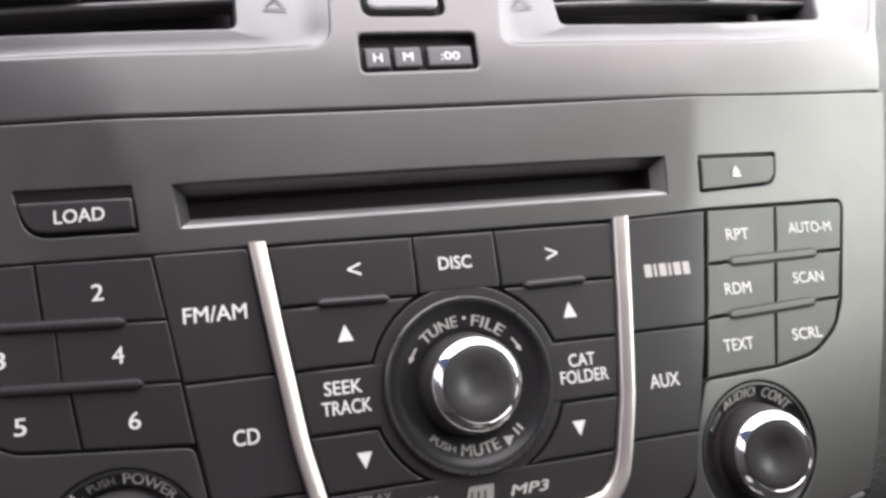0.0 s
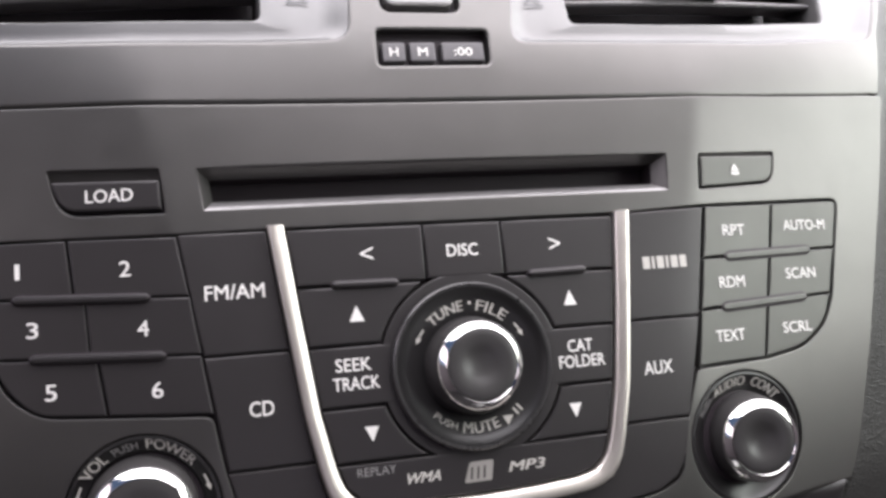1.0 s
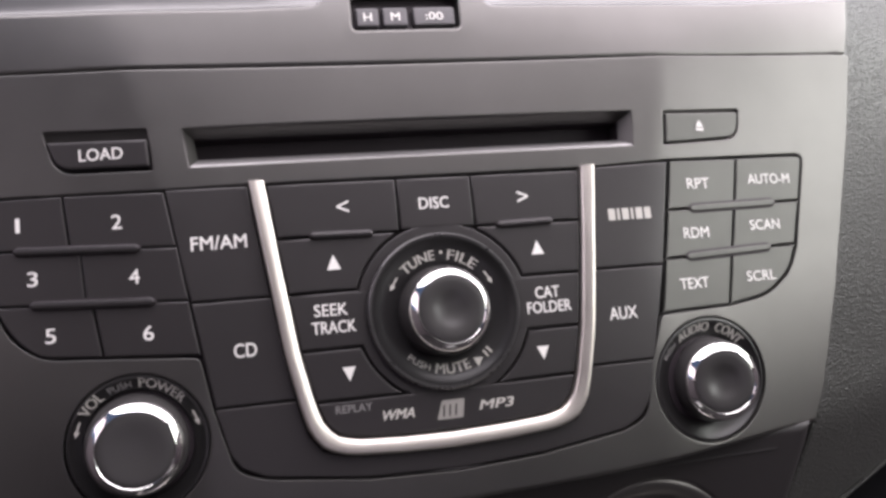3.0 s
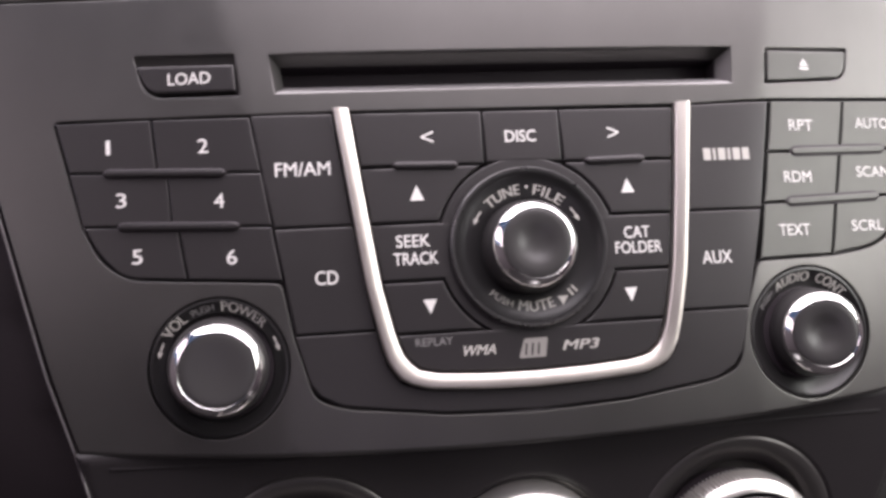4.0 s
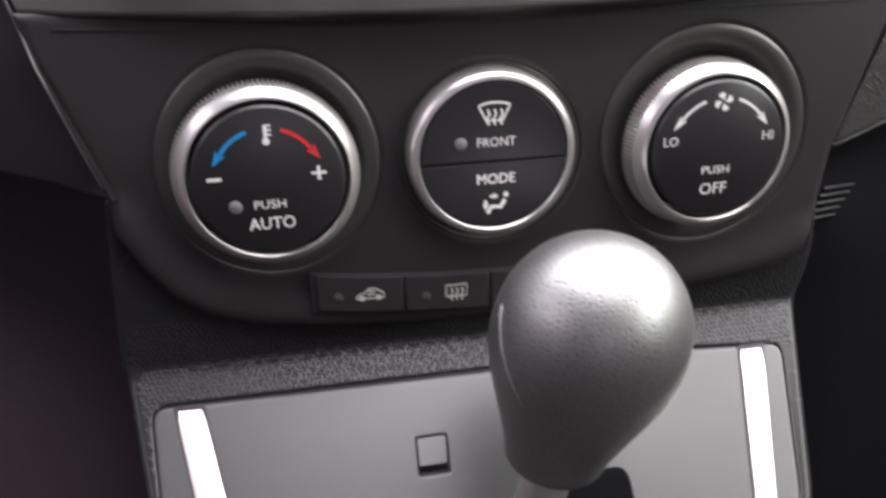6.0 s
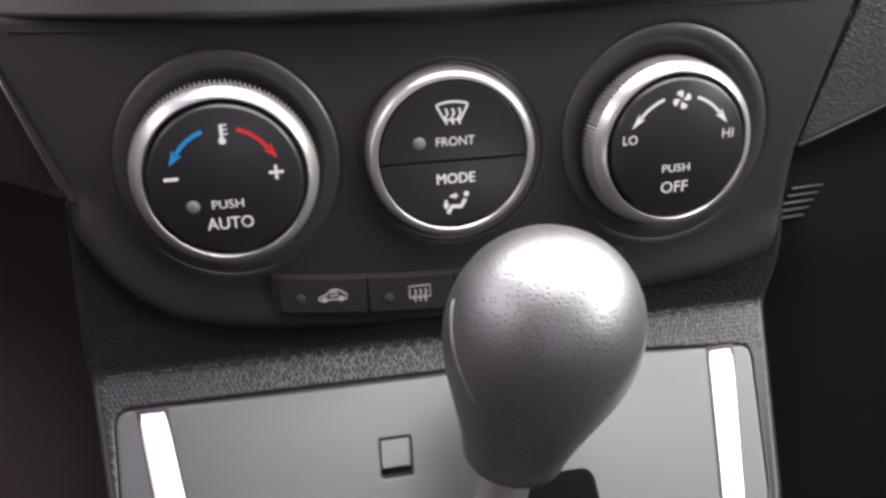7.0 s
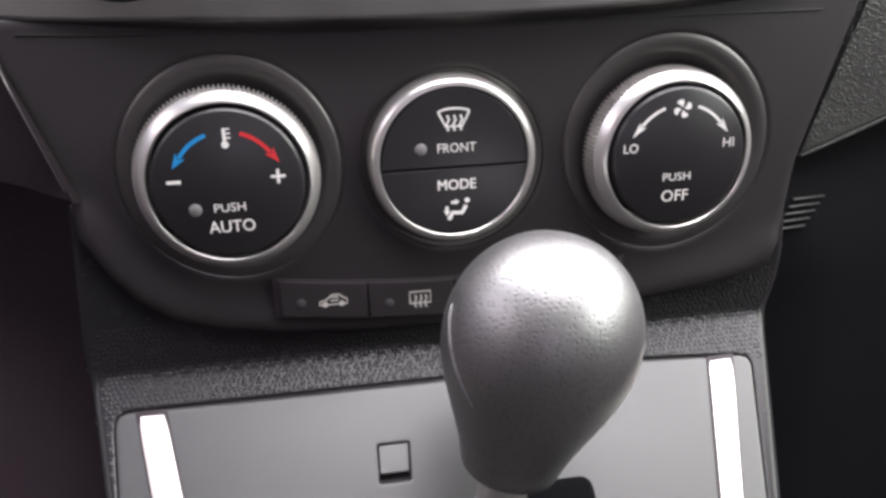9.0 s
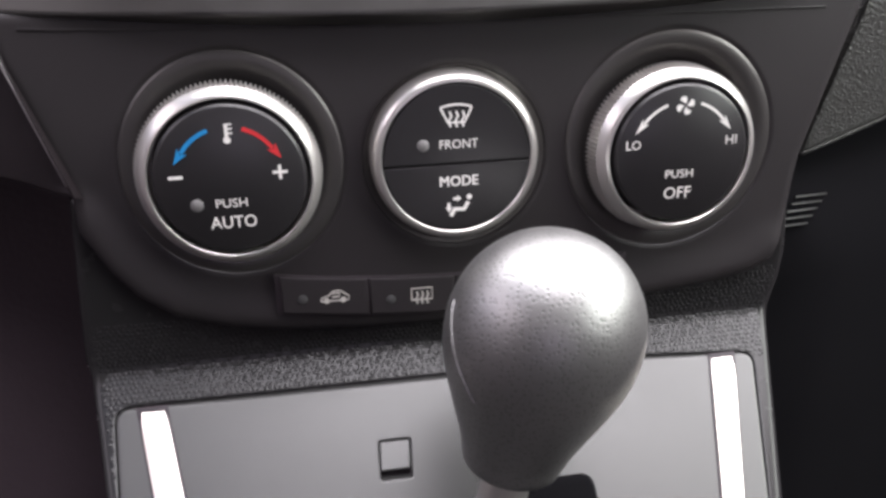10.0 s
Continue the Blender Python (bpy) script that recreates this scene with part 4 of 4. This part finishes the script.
def swoop(P, s, r, a0, a1, w, mat, owner, head=3.0):
    pts = arc(0, 0, r, s * a0, s * a1, 10)
    bm = stroke(P, pts, w * 0.8, FACE, taper=0.95)
    a, b = arc(0, 0, r, s * (a1 - 3), s * (a1 + 13), 1)
    b = (b[0] * 1.05, b[1])
    dd = (Vector(b) - Vector(a)).normalized()
    n = Vector((-dd.y, dd.x)) * head / 2
    notch = (a[0] + dd.x * 1.2, a[1] + dd.y * 1.2)
    patch(P, [(a[0] + n.x, a[1] + n.y), notch, b], FACE, bm)
    patch(P, [notch, (a[0] - n.x, a[1] - n.y), b], FACE, bm)
    dial_mark(owner, bm, mat)


swoop(P, -1, 14.5, 18, 56, 1.4, BLUE, d)
swoop(P, 1, 14.5, 18, 56, 1.4, RED, d)
bm = stroke(P, [(0.4, 11.4), (0.4, 15.4)], 0.9, FACE)
patch(P, circle(0.4, 11.0, 1.0, 12), FACE, bm)
for z in (12.8, 14.0, 15.2):
    stroke(P, [(0.7, z), (2.0, z)], 0.45, FACE, bm)
dial_mark(d, bm, PRINT)
dial_mark(d, stroke(P, [(-16.1, 1.6), (-12.3, 1.6)], 0.9, FACE), PRINT)
bm = stroke(P, [(11.4, 1.4), (15.4, 1.4)], 0.8, FACE)
stroke(P, [(13.4, -0.6), (13.4, 3.4)], 0.8, FACE, bm)
dial_mark(d, bm, PRINT)
dial_mark(d, letters(P, "AUTO", -0.4, -11.8, 12.4, 3.4, 0.03, rise=FACE), PRINT)
dial_mark(d, letters(P, "PUSH", -0.4, -6.4, 8.4, 2.4, 0.0, rise=FACE), PRINT)
dial_mark(d, lathe(set_at(DL[0] - 9.6, DL[1] - 6.2, climate_y, FACE), [(1.8, 0), (1.6, 0.15), (0, 0.25)], 24), LAMP_OFF, "round unlit indicator")

P, d = dial(DR, BR, "knurled silver fan speed dial")
swoop(P, -1, 15.6, 20, 52, 1.05, PRINT, d, 2.5)
swoop(P, 1, 15.4, 18, 52, 1.05, PRINT, d, 2.5)
bm = bmesh.new()
for k in range(4):
    a = radians(90 * k + 20)
    pts = [(q * math.cos(a + w), 14.3 + q * math.sin(a + w)) for q, w in ((0.4, 0), (1.7, -0.6), (2.7, -0.35), (2.9, 0.15), (2.4, 0.5), (1.4, 0.25))]
    patch(P, pts, FACE, bm)
dial_mark(d, bm, PRINT)
for word, u, v, w, h, b in (("LO", -15.2, 3.5, 4.4, 2.7, 0.0), ("HI", 15.1, 3.5, 3.4, 2.7, 0.0), ("PUSH", -0.5, -5.9, 8.6, 2.4, 0.0), ("OFF", -0.7, -11.7, 8.4, 3.5, 0.0)):
    dial_mark(d, letters(P, word, u, v, w, h, b, rise=FACE), PRINT)

dial_bowl(BC, 4.0, False)
P = set_at(*DC, climate_y)
d = part("centre_dial", lathe(P, [(24.8, -4), (24.8, 3.5), (24.5, 5.0), (23.7, 6.4), (22.7, 7.0), (22.0, 7.0), (21.7, 6.6)], 120), RING, climate, "silver-ringed push button pair")
FACE = 6.95
for s, name in ((1, "front_defrost_button"), (-1, "mode_button")):
    loop = [(21.4 * math.cos(radians(a)), -1.4 + s * (0.22 + (21.2 + 1.4 * s) * math.sin(radians(a)))) for a in range(0, 181, 4)]
    b = part(name, sheet(P, loop, proud=6.8, depth=3, bevel=0.22 if s > 0 else 0.45, step=8), GLOSS, climate)
    bm = bmesh.new()
    if s > 0:
        stroke(P, arc(0, 2.5, 13.2, -20, 20, 8), 0.6, FACE, bm)
        stroke(P, [(-4.5, 14.8), (-2.4, 10.6), (2.4, 10.6), (4.5, 14.8)], 0.6, FACE, bm)
        for x in (-1.9, 0, 1.9):
            stroke(P, [(x, 13.8), (x + 0.5, 12.4), (x - 0.3, 11.0), (x + 0.2, 9.3)], 0.6, FACE, bm)
        part("legend", letters(P, "FRONT", 0.6, 4.4, 11.2, 2.6, 0.0, rise=FACE), PRINT, b)
        part("legend", lathe(set_at(DC[0] - 9.8, DC[1] + 4.2, climate_y, FACE), [(1.8, 0), (1.6, 0.15), (0, 0.25)], 24), LAMP_OFF, b, "round unlit indicator")
    else:
        letters(P, "MODE", 0.4, -6.5, 11.2, 3.0, 0.08, rise=FACE, bm=bm)
        # seated-figure airflow emblem drawn as plain strokes
        stroke(P, [(3.0, -13.0), (1.7, -15.2), (-1.1, -15.0), (-2.3, -17.1)], 1.25, FACE, bm)
        patch(P, circle(3.3, -11.5, 0.8, 12), FACE, bm)
        stroke(P, [(-1.5, -11.9), (-0.2, -11.8)], 0.9, FACE, bm)
        patch(P, [(-0.3, -10.8), (1.0, -11.8), (-0.3, -12.8)], FACE, bm)
        stroke(P, [(-2.8, -13.0), (-2.8, -14.5)], 0.9, FACE, bm)
        patch(P, [(-3.8, -14.3), (-1.8, -14.3), (-2.8, -16.0)], FACE, bm)
    part("legend", bm, PRINT, b)

# lower row of push buttons
cuts = (-56.8, -30.2, -3.4, 23.4, 50.0)
seat = [(x, -143.3 + smile(x)) for x in (52, 40, 20, 0, -20, -40, -58)] + [(x, -155.7 + smile(x)) for x in (-58, -40, -20, 0, 20, 40, 52)]
part("button_seat", sheet(K, seat, proud=2.2, depth=4, bevel=0.05), BACKING, climate)
for i, (x0, x1) in enumerate(zip(cuts, cuts[1:])):
    xs = [x0 + 0.35 + (x1 - x0 - 0.7) * k / 4 for k in range(5)]
    loop = [(x, -155.2 + smile(x)) for x in xs] + [(x, -143.9 + smile(x)) for x in reversed(xs)]
    b = part("climate_button", sheet(K, loop, proud=3.2, depth=3, bevel=0.45, step=6), CLIMATE, climate)
    zc = -149.6 + smile((x0 + x1) / 2)
    part("legend", lathe(set_at(x0 + 6.6, zc + smile(x0 + 6) - smile((x0 + x1) / 2), climate_y, 3.22), [(1.5, 0), (1.3, 0.1), (0, 0.2)], 20), DARK_LAMP, b, "dark round indicator")
    c = x0 + 16.2
    bm = bmesh.new()
    if i == 0:
        body_ = [(-4.2, -1.4), (-4.0, -0.4), (-1.8, 0.3), (-0.4, 1.6), (1.7, 1.6), (3.2, 0.5), (4.2, -0.1), (4.2, -1.4), (-4.2, -1.4)]
        stroke(K, [(c + u, zc + v) for u, v in body_], 0.45, 3.3, bm)
        for u in (-2.5, 2.5):
            patch(K, circle(c + u, zc - 1.3, 0.9, 12), 3.35, bm)
        stroke(K, [(c - 0.6, zc + 0.9), (c + 1.4, zc + 0.9), (c + 1.4, zc - 0.2), (c - 0.9, zc - 0.2)], 0.5, 3.3, bm)
    elif i == 1:
        stroke(K, [(c - 3.2, zc - 1.4), (c - 3.2, zc + 2.2), (c + 3.2, zc + 2.2), (c + 3.2, zc - 1.4), (c - 3.2, zc - 1.4)], 0.45, 3.3, bm)
        for u in (-1.6, 0, 1.6):
            stroke(K, [(c + u, zc + 1.2), (c + u + 0.4, zc), (c + u - 0.3, zc - 1.2), (c + u + 0.2, zc - 2.8)], 0.5, 3.35, bm)
    else:
        for u in (-7, -4.4, -1.8):
            stroke(K, [(c + u, zc), (c + u + 2.0, zc + 0.1)], 2.0, 3.3, bm)
    part("legend", bm, CREAM, b)

# ---- centre console and its plate ----
N = on(console_y)
con = [(-113.0, -111.5), (-115.4, -135), (-117.6, -161), (-110.7, -196), (-98, -262), (72, -262), (90.2, -219.7), (105.4, -171), (107.8, -165), (110.6, -155), (111.6, -146), (111.2, -135), (109.0, -119.6), (100.4, -117.5), (97.8, -123), (90, -134), (80, -141), (70, -145), (-70, -143), (-80, -139.5), (-90, -132), (-97.5, -121), (-101, -112.5)]
plate_hole = rounded([(-109.0, -175.4), (-105.6, -205), (-97, -250), (70, -250), (85.0, -219.5), (96.4, -178.6), (58, -176.4), (-6, -175.6)], 1, {0: 5, 5: 5})
bm = sheet(N, con, [plate_hole], 0, 90, 0.7, 4, 5, rows=(-168, -166.6, -166, -165.5, -165, -164.4, -163), edge=(3.2, 2.4))
console = structure("centre_console", bm, GRAIN, "pebbled dark grey plastic centre console surround", "centre console", smooth=60)
# moulded pebbles of the ledge above and beside the plate
dice = random.Random(7)
field, keep_out = grow(ccw(con), -3.0), grow(ccw(plate_hole), 0.7)
verts, faces = [], []
for k in range(55):
    v0 = -224 + k * 1.35
    for i in range(150):
        u = -118 + i * 1.55 + (k % 2) * 0.78 + dice.uniform(-0.34, 0.34)
        v = v0 + dice.uniform(-0.3, 0.3)
        if not inside((u, v), field) or inside((u, v), keep_out) or (u > 60 and v < -180):
            continue
        r, high, turn, first = dice.uniform(0.58, 0.76), dice.uniform(0.17, 0.25), dice.uniform(0, 1), len(verts)
        for q, h in ((1.0, -0.02), (0.62, 0.72)):
            verts += [N(u + r * q * math.cos(turn + 2 * math.pi * j / 7), v + r * q * math.sin(turn + 2 * math.pi * j / 7), high * h) for j in range(7)]
        verts.append(N(u, v, high))
        faces += [(first + j, first + (j + 1) % 7, first + 7 + (j + 1) % 7, first + 7 + j) for j in range(7)] + [(first + 7 + j, first + 7 + (j + 1) % 7, first + 14) for j in range(7)]
me = bpy.data.meshes.new("pebble_grain")
me.from_pydata(verts, [], faces)
me.materials.append(GRAIN)
me.polygons.foreach_set("use_smooth", [True] * len(me.polygons))
grains = tagged(new("pebble_grain", me), "fine moulded pebbles", kind="stuff")
grains.parent = console

gate = thing("console_plate", (-10, 30, -215), "matt silver-grey shift plate with two polished strips", "console plate")
G = on(lambda x, z: deck_y(x, z) - 2.5 * max(0.0, 1 - ((x + 6) / 104) ** 2))
part("plate", sheet(G, grow(ccw(plate_hole), -0.35), [rounded([(-31.7, -201.4), (-22.4, -201.4), (-21.7, -191.4), (-31.3, -191.4)], 0.8)], proud=0.15, depth=4, bevel=0.5, step=10, edge=(1.2, 0.6)), PLATE, gate)
for top_x, low_x in (((-101.8, -93.6), (-88.8, -80.0)), ((80.4, 89.1), (61.6, 67.8))):
    z0, z1 = (-176.2, -246) if top_x[0] < 0 else (-178.4, -246)
    outline = [(top_x[0], z0), (low_x[0] + (3.5 if top_x[0] < 0 else 0), z1), (low_x[1] + (3.5 if top_x[0] < 0 else 0), z1), (top_x[1], z0)]
    part("strip_seat", sheet(G, grow(outline, 0.55), proud=0.35, depth=2, bevel=0.1, step=8), BACKING, gate)
    part("chrome_strip", sheet(lambda u, v, h=0.0: G(u, v, h - 0.55 * max(0.0, v - (z0 - 2.4))), rounded([(top_x[0], z0), (low_x[0] + (3.5 if top_x[0] < 0 else 0), z1), (low_x[1] + (3.5 if top_x[0] < 0 else 0), z1), (top_x[1], z0)], 0.8), proud=1.2, depth=3, bevel=0.8, step=8), SILVER, gate, "polished silver strip")
part("release_cover", sheet(lambda u, v, h=0.0: G(u, v, h - (v + 191.8) * 0.06), rounded([(-31.5, -199.2), (-22.6, -199.2), (-21.9, -191.6), (-31.1, -191.6)], 0.7), proud=-0.4, depth=5, bevel=0.5), PLATE, gate, "small square release cover")
part("cover_well", patch(G, [(-32.4, -202.4), (-21.8, -202.4), (-21.0, -190.6), (-32, -190.6)], -3.2), BACKING, gate)
part("indicator_window", sheet(G, rounded([(-37, -226), (-23, -226), (-23, -205.6), (-37, -205.6)], 3), proud=0.0, depth=2, bevel=0.5), BLACK, gate, "dark gear position window")
part("gate_slot", sheet(G, rounded([(4, -246), (31, -246), (31.5, -205.8), (16, -205.8), (4, -212)], 4), proud=2.0, depth=4, bevel=1.5), BLACK, gate, "black shift gate cover")

# ---- gear lever ----
lever = thing("gear_lever", (11, 13, -222), "silver-grey grained shift knob on a short metal shaft", "gear lever")
down = Vector((-0.186, 0.40, -0.89)).normalized()
C = Vector((10.0, -18, -155.0))
side_ = Vector((1, 0, 0))
side_ = (side_ - down * side_.dot(down)).normalized()
deep = down.cross(side_)


def egg(profile, n=64, squash=0.92):
    bm = bmesh.new()
    rings = []
    for s, r in profile:
        rings.append([bm.verts.new((C + down * s + side_ * r * math.cos(2 * math.pi * i / n) + deep * r * squash * math.sin(2 * math.pi * i / n)) / 1000) for i in range(n)] if r > 0.01 else [bm.verts.new((C + down * s) / 1000)])
    for a, b in zip(rings, rings[1:]):
        for i in range(n):
            j = (i + 1) % n
            if len(a) == 1:
                bm.faces.new((a[0], b[i], b[j]))
            elif len(b) == 1:
                bm.faces.new((a[i], b[0], a[j]))
            else:
                bm.faces.new((a[i], b[i], b[j], a[j]))
    return bm


knob_profile = [(-25.4, 0), (-25.2, 3), (-24.4, 7), (-22.6, 11.6), (-19.6, 15.9), (-15.4, 19.8), (-10, 22.9), (-4, 24.7), (2, 25.2), (8, 24.6), (15, 22.7), (22, 20.0), (29, 17.2), (35, 15.0), (39, 14.0), (41.4, 13.1), (42.6, 11.5), (43, 8)]


def smooth_profile(table, n):
    """A rounder profile through the same points."""
    d = [0]
    for p, q in zip(table, table[1:]):
        d.append(d[-1] + math.dist(p, q))
    out = []
    for k in range(n + 1):
        u = d[-1] * k / n
        i = min(max(j for j in range(len(d)) if d[j] <= u), len(d) - 2)
        t = (u - d[i]) / (d[i + 1] - d[i])
        a, b = Vector(table[i]), Vector(table[i + 1])
        before = Vector(table[i - 1]) if i else Vector((a.x, -table[1][1]))
        after = Vector(table[i + 2]) if i + 2 < len(table) else b
        m0, m1 = (b - before) * 0.5, (after - a) * 0.5
        q = a * (2 * t ** 3 - 3 * t * t + 1) + m0 * (t ** 3 - 2 * t * t + t) + b * (3 * t * t - 2 * t ** 3) + m1 * (t ** 3 - t * t)
        out.append((q.x, max(0.0, q.y)))
    return [(table[0][0], 0)] + out[1:]


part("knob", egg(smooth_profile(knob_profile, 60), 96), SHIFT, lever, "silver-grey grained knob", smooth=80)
part("shaft", egg([(40, 7), (84, 7), (84, 0)], 32), RING, lever, "bright metal shaft")
# moulded seam round the knob's side
bm = bmesh.new()
rows = []
for k in range(19):
    s = -6 + 20 * k / 18
    r = float(np.interp(s, [p[0] for p in knob_profile], [p[1] for p in knob_profile]))
    a = radians(188 - (s + 10) * 1.9)
    p = [C + down * s + side_ * (r + d) * math.cos(a + w) + deep * (r + d) * 0.92 * math.sin(a + w) for d, w in ((-0.2, -0.022), (0.6, 0.0), (-0.2, 0.022))]
    rows.append([bm.verts.new(q / 1000) for q in p])
for a, b in zip(rows, rows[1:]):
    for i in (0, 1):
        bm.faces.new((a[i], a[i + 1], b[i + 1], b[i]))
part("seam", bm, SHIFT, lever, "raised moulded seam")

# ---- driver side trim, passenger side dash and the dark footwells ----
def driver_y(x, z):
    e = float(np.interp(z, [-113, -93, -78, -64, -44, 2, 39, 66], [-107.4, -114.8, -120.4, -123.9, -130.6, -143, -153.4, -160.6]))
    d = max(0, e - x)
    return stereo_y(e, z) + (8 + (-64 - z) * 0.28 if z < -64 else 8) * min(1, d / 3) * 0.35 + d * 0.30 + d * d * 0.002


trim = [(-161.2, 66), (-153.6, 39.3), (-143.2, 2), (-130.7, -44.4), (-124.0, -64.5), (-120.5, -78), (-114.9, -93.4), (-107.6, -112.8), (-115.7, -110.2), (-123.7, -107.2), (-150, -99), (-230, -88), (-235, 66)]
structure("driver_side_trim", sheet(on(driver_y), trim, [], 0, 30, 0.8, step=9), SIDE, "black plastic driver side trim beside the stack", "interior trim", smooth=50)


# pale bead along the trim's edge, beside the lower stack
line = [(-161.4, 65), (-153.9, 39.3), (-143.6, 2), (-131.2, -44.4), (-124.6, -64.5), (-121.1, -78), (-115.5, -93.4), (-109.4, -109.6)]
bead = line + [(x - 0.8, z) for x, z in reversed(line)]
structure("edge_bead", sheet(on(driver_y), bead, [], 0.5, 1.5, 0.25, step=6), BEAD, "thin satin grey bead edging the driver side trim", "interior trim", smooth=60)


def passenger_y(x, z):
    e = float(np.interp(z, [-115, -71, -64, -21, 36, 66, 82, 93, 111, 140], [112, 125, 129.5, 148.2, 163, 170.6, 174.6, 179.6, 192.8, 207]))
    d = max(0, x - e)
    return max(stereo_y(e, 0), upper_y(e, z) if z > 70 else 0) + 7 + max(0, (-64 - z) * 0.42) + d * 0.42


pad = [(207, 140), (192.8, 111), (179.6, 93.3), (174.6, 82), (170.4, 65.5), (163, 36), (148.2, -20.7), (133.0, -64), (131.4, -71.5), (115.9, -114.6), (132, -110.0), (154, -103.6), (190, -92.4), (300, -65.8), (300, 140)]
structure("passenger_dash", sheet(on(passenger_y), pad, [], 0, 40, 2.0, step=9), LEATHER, "grey grained passenger side dash skin", "dashboard", smooth=50)

hem = [(115.5, -114.8), (132, -110.2), (154, -103.8), (190, -92.6), (300, -66)]
structure("dash_hem", sheet(on(passenger_y), hem + [(x, z + 1.0) for x, z in reversed(hem)], [], 1.8, 3, 0.6, step=8), LEATHER, "grained grey rolled hem under the passenger dash", "interior trim", smooth=60)


def foot_y(x, z):
    return 38 + max(0, x - 104) * 0.45 + max(0, -140 - z) * 0.33 + (9 * min(1, max(0, (-139 - z) / 4)) if x < 118 else 0)


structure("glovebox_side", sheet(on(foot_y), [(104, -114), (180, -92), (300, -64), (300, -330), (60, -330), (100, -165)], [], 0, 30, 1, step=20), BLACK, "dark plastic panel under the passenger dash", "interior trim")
ribs = thing("speaker_grille", (113, 45, -134), "five thin raised ribs on the dark lower panel", "grille")
for k in range(5):
    x0, z0 = 117.6 - k * 2.35, -128.2 - k * 2.4
    part("grille_rib", sheet(on(foot_y), [(x0, z0 - 0.3), (x0 + 16.6 - k * 0.5, z0 + 0.05), (x0 + 16.6 - k * 0.5, z0 + 0.5), (x0, z0 + 0.2)], proud=1.2, depth=2, bevel=0.15), PLATE, ribs)
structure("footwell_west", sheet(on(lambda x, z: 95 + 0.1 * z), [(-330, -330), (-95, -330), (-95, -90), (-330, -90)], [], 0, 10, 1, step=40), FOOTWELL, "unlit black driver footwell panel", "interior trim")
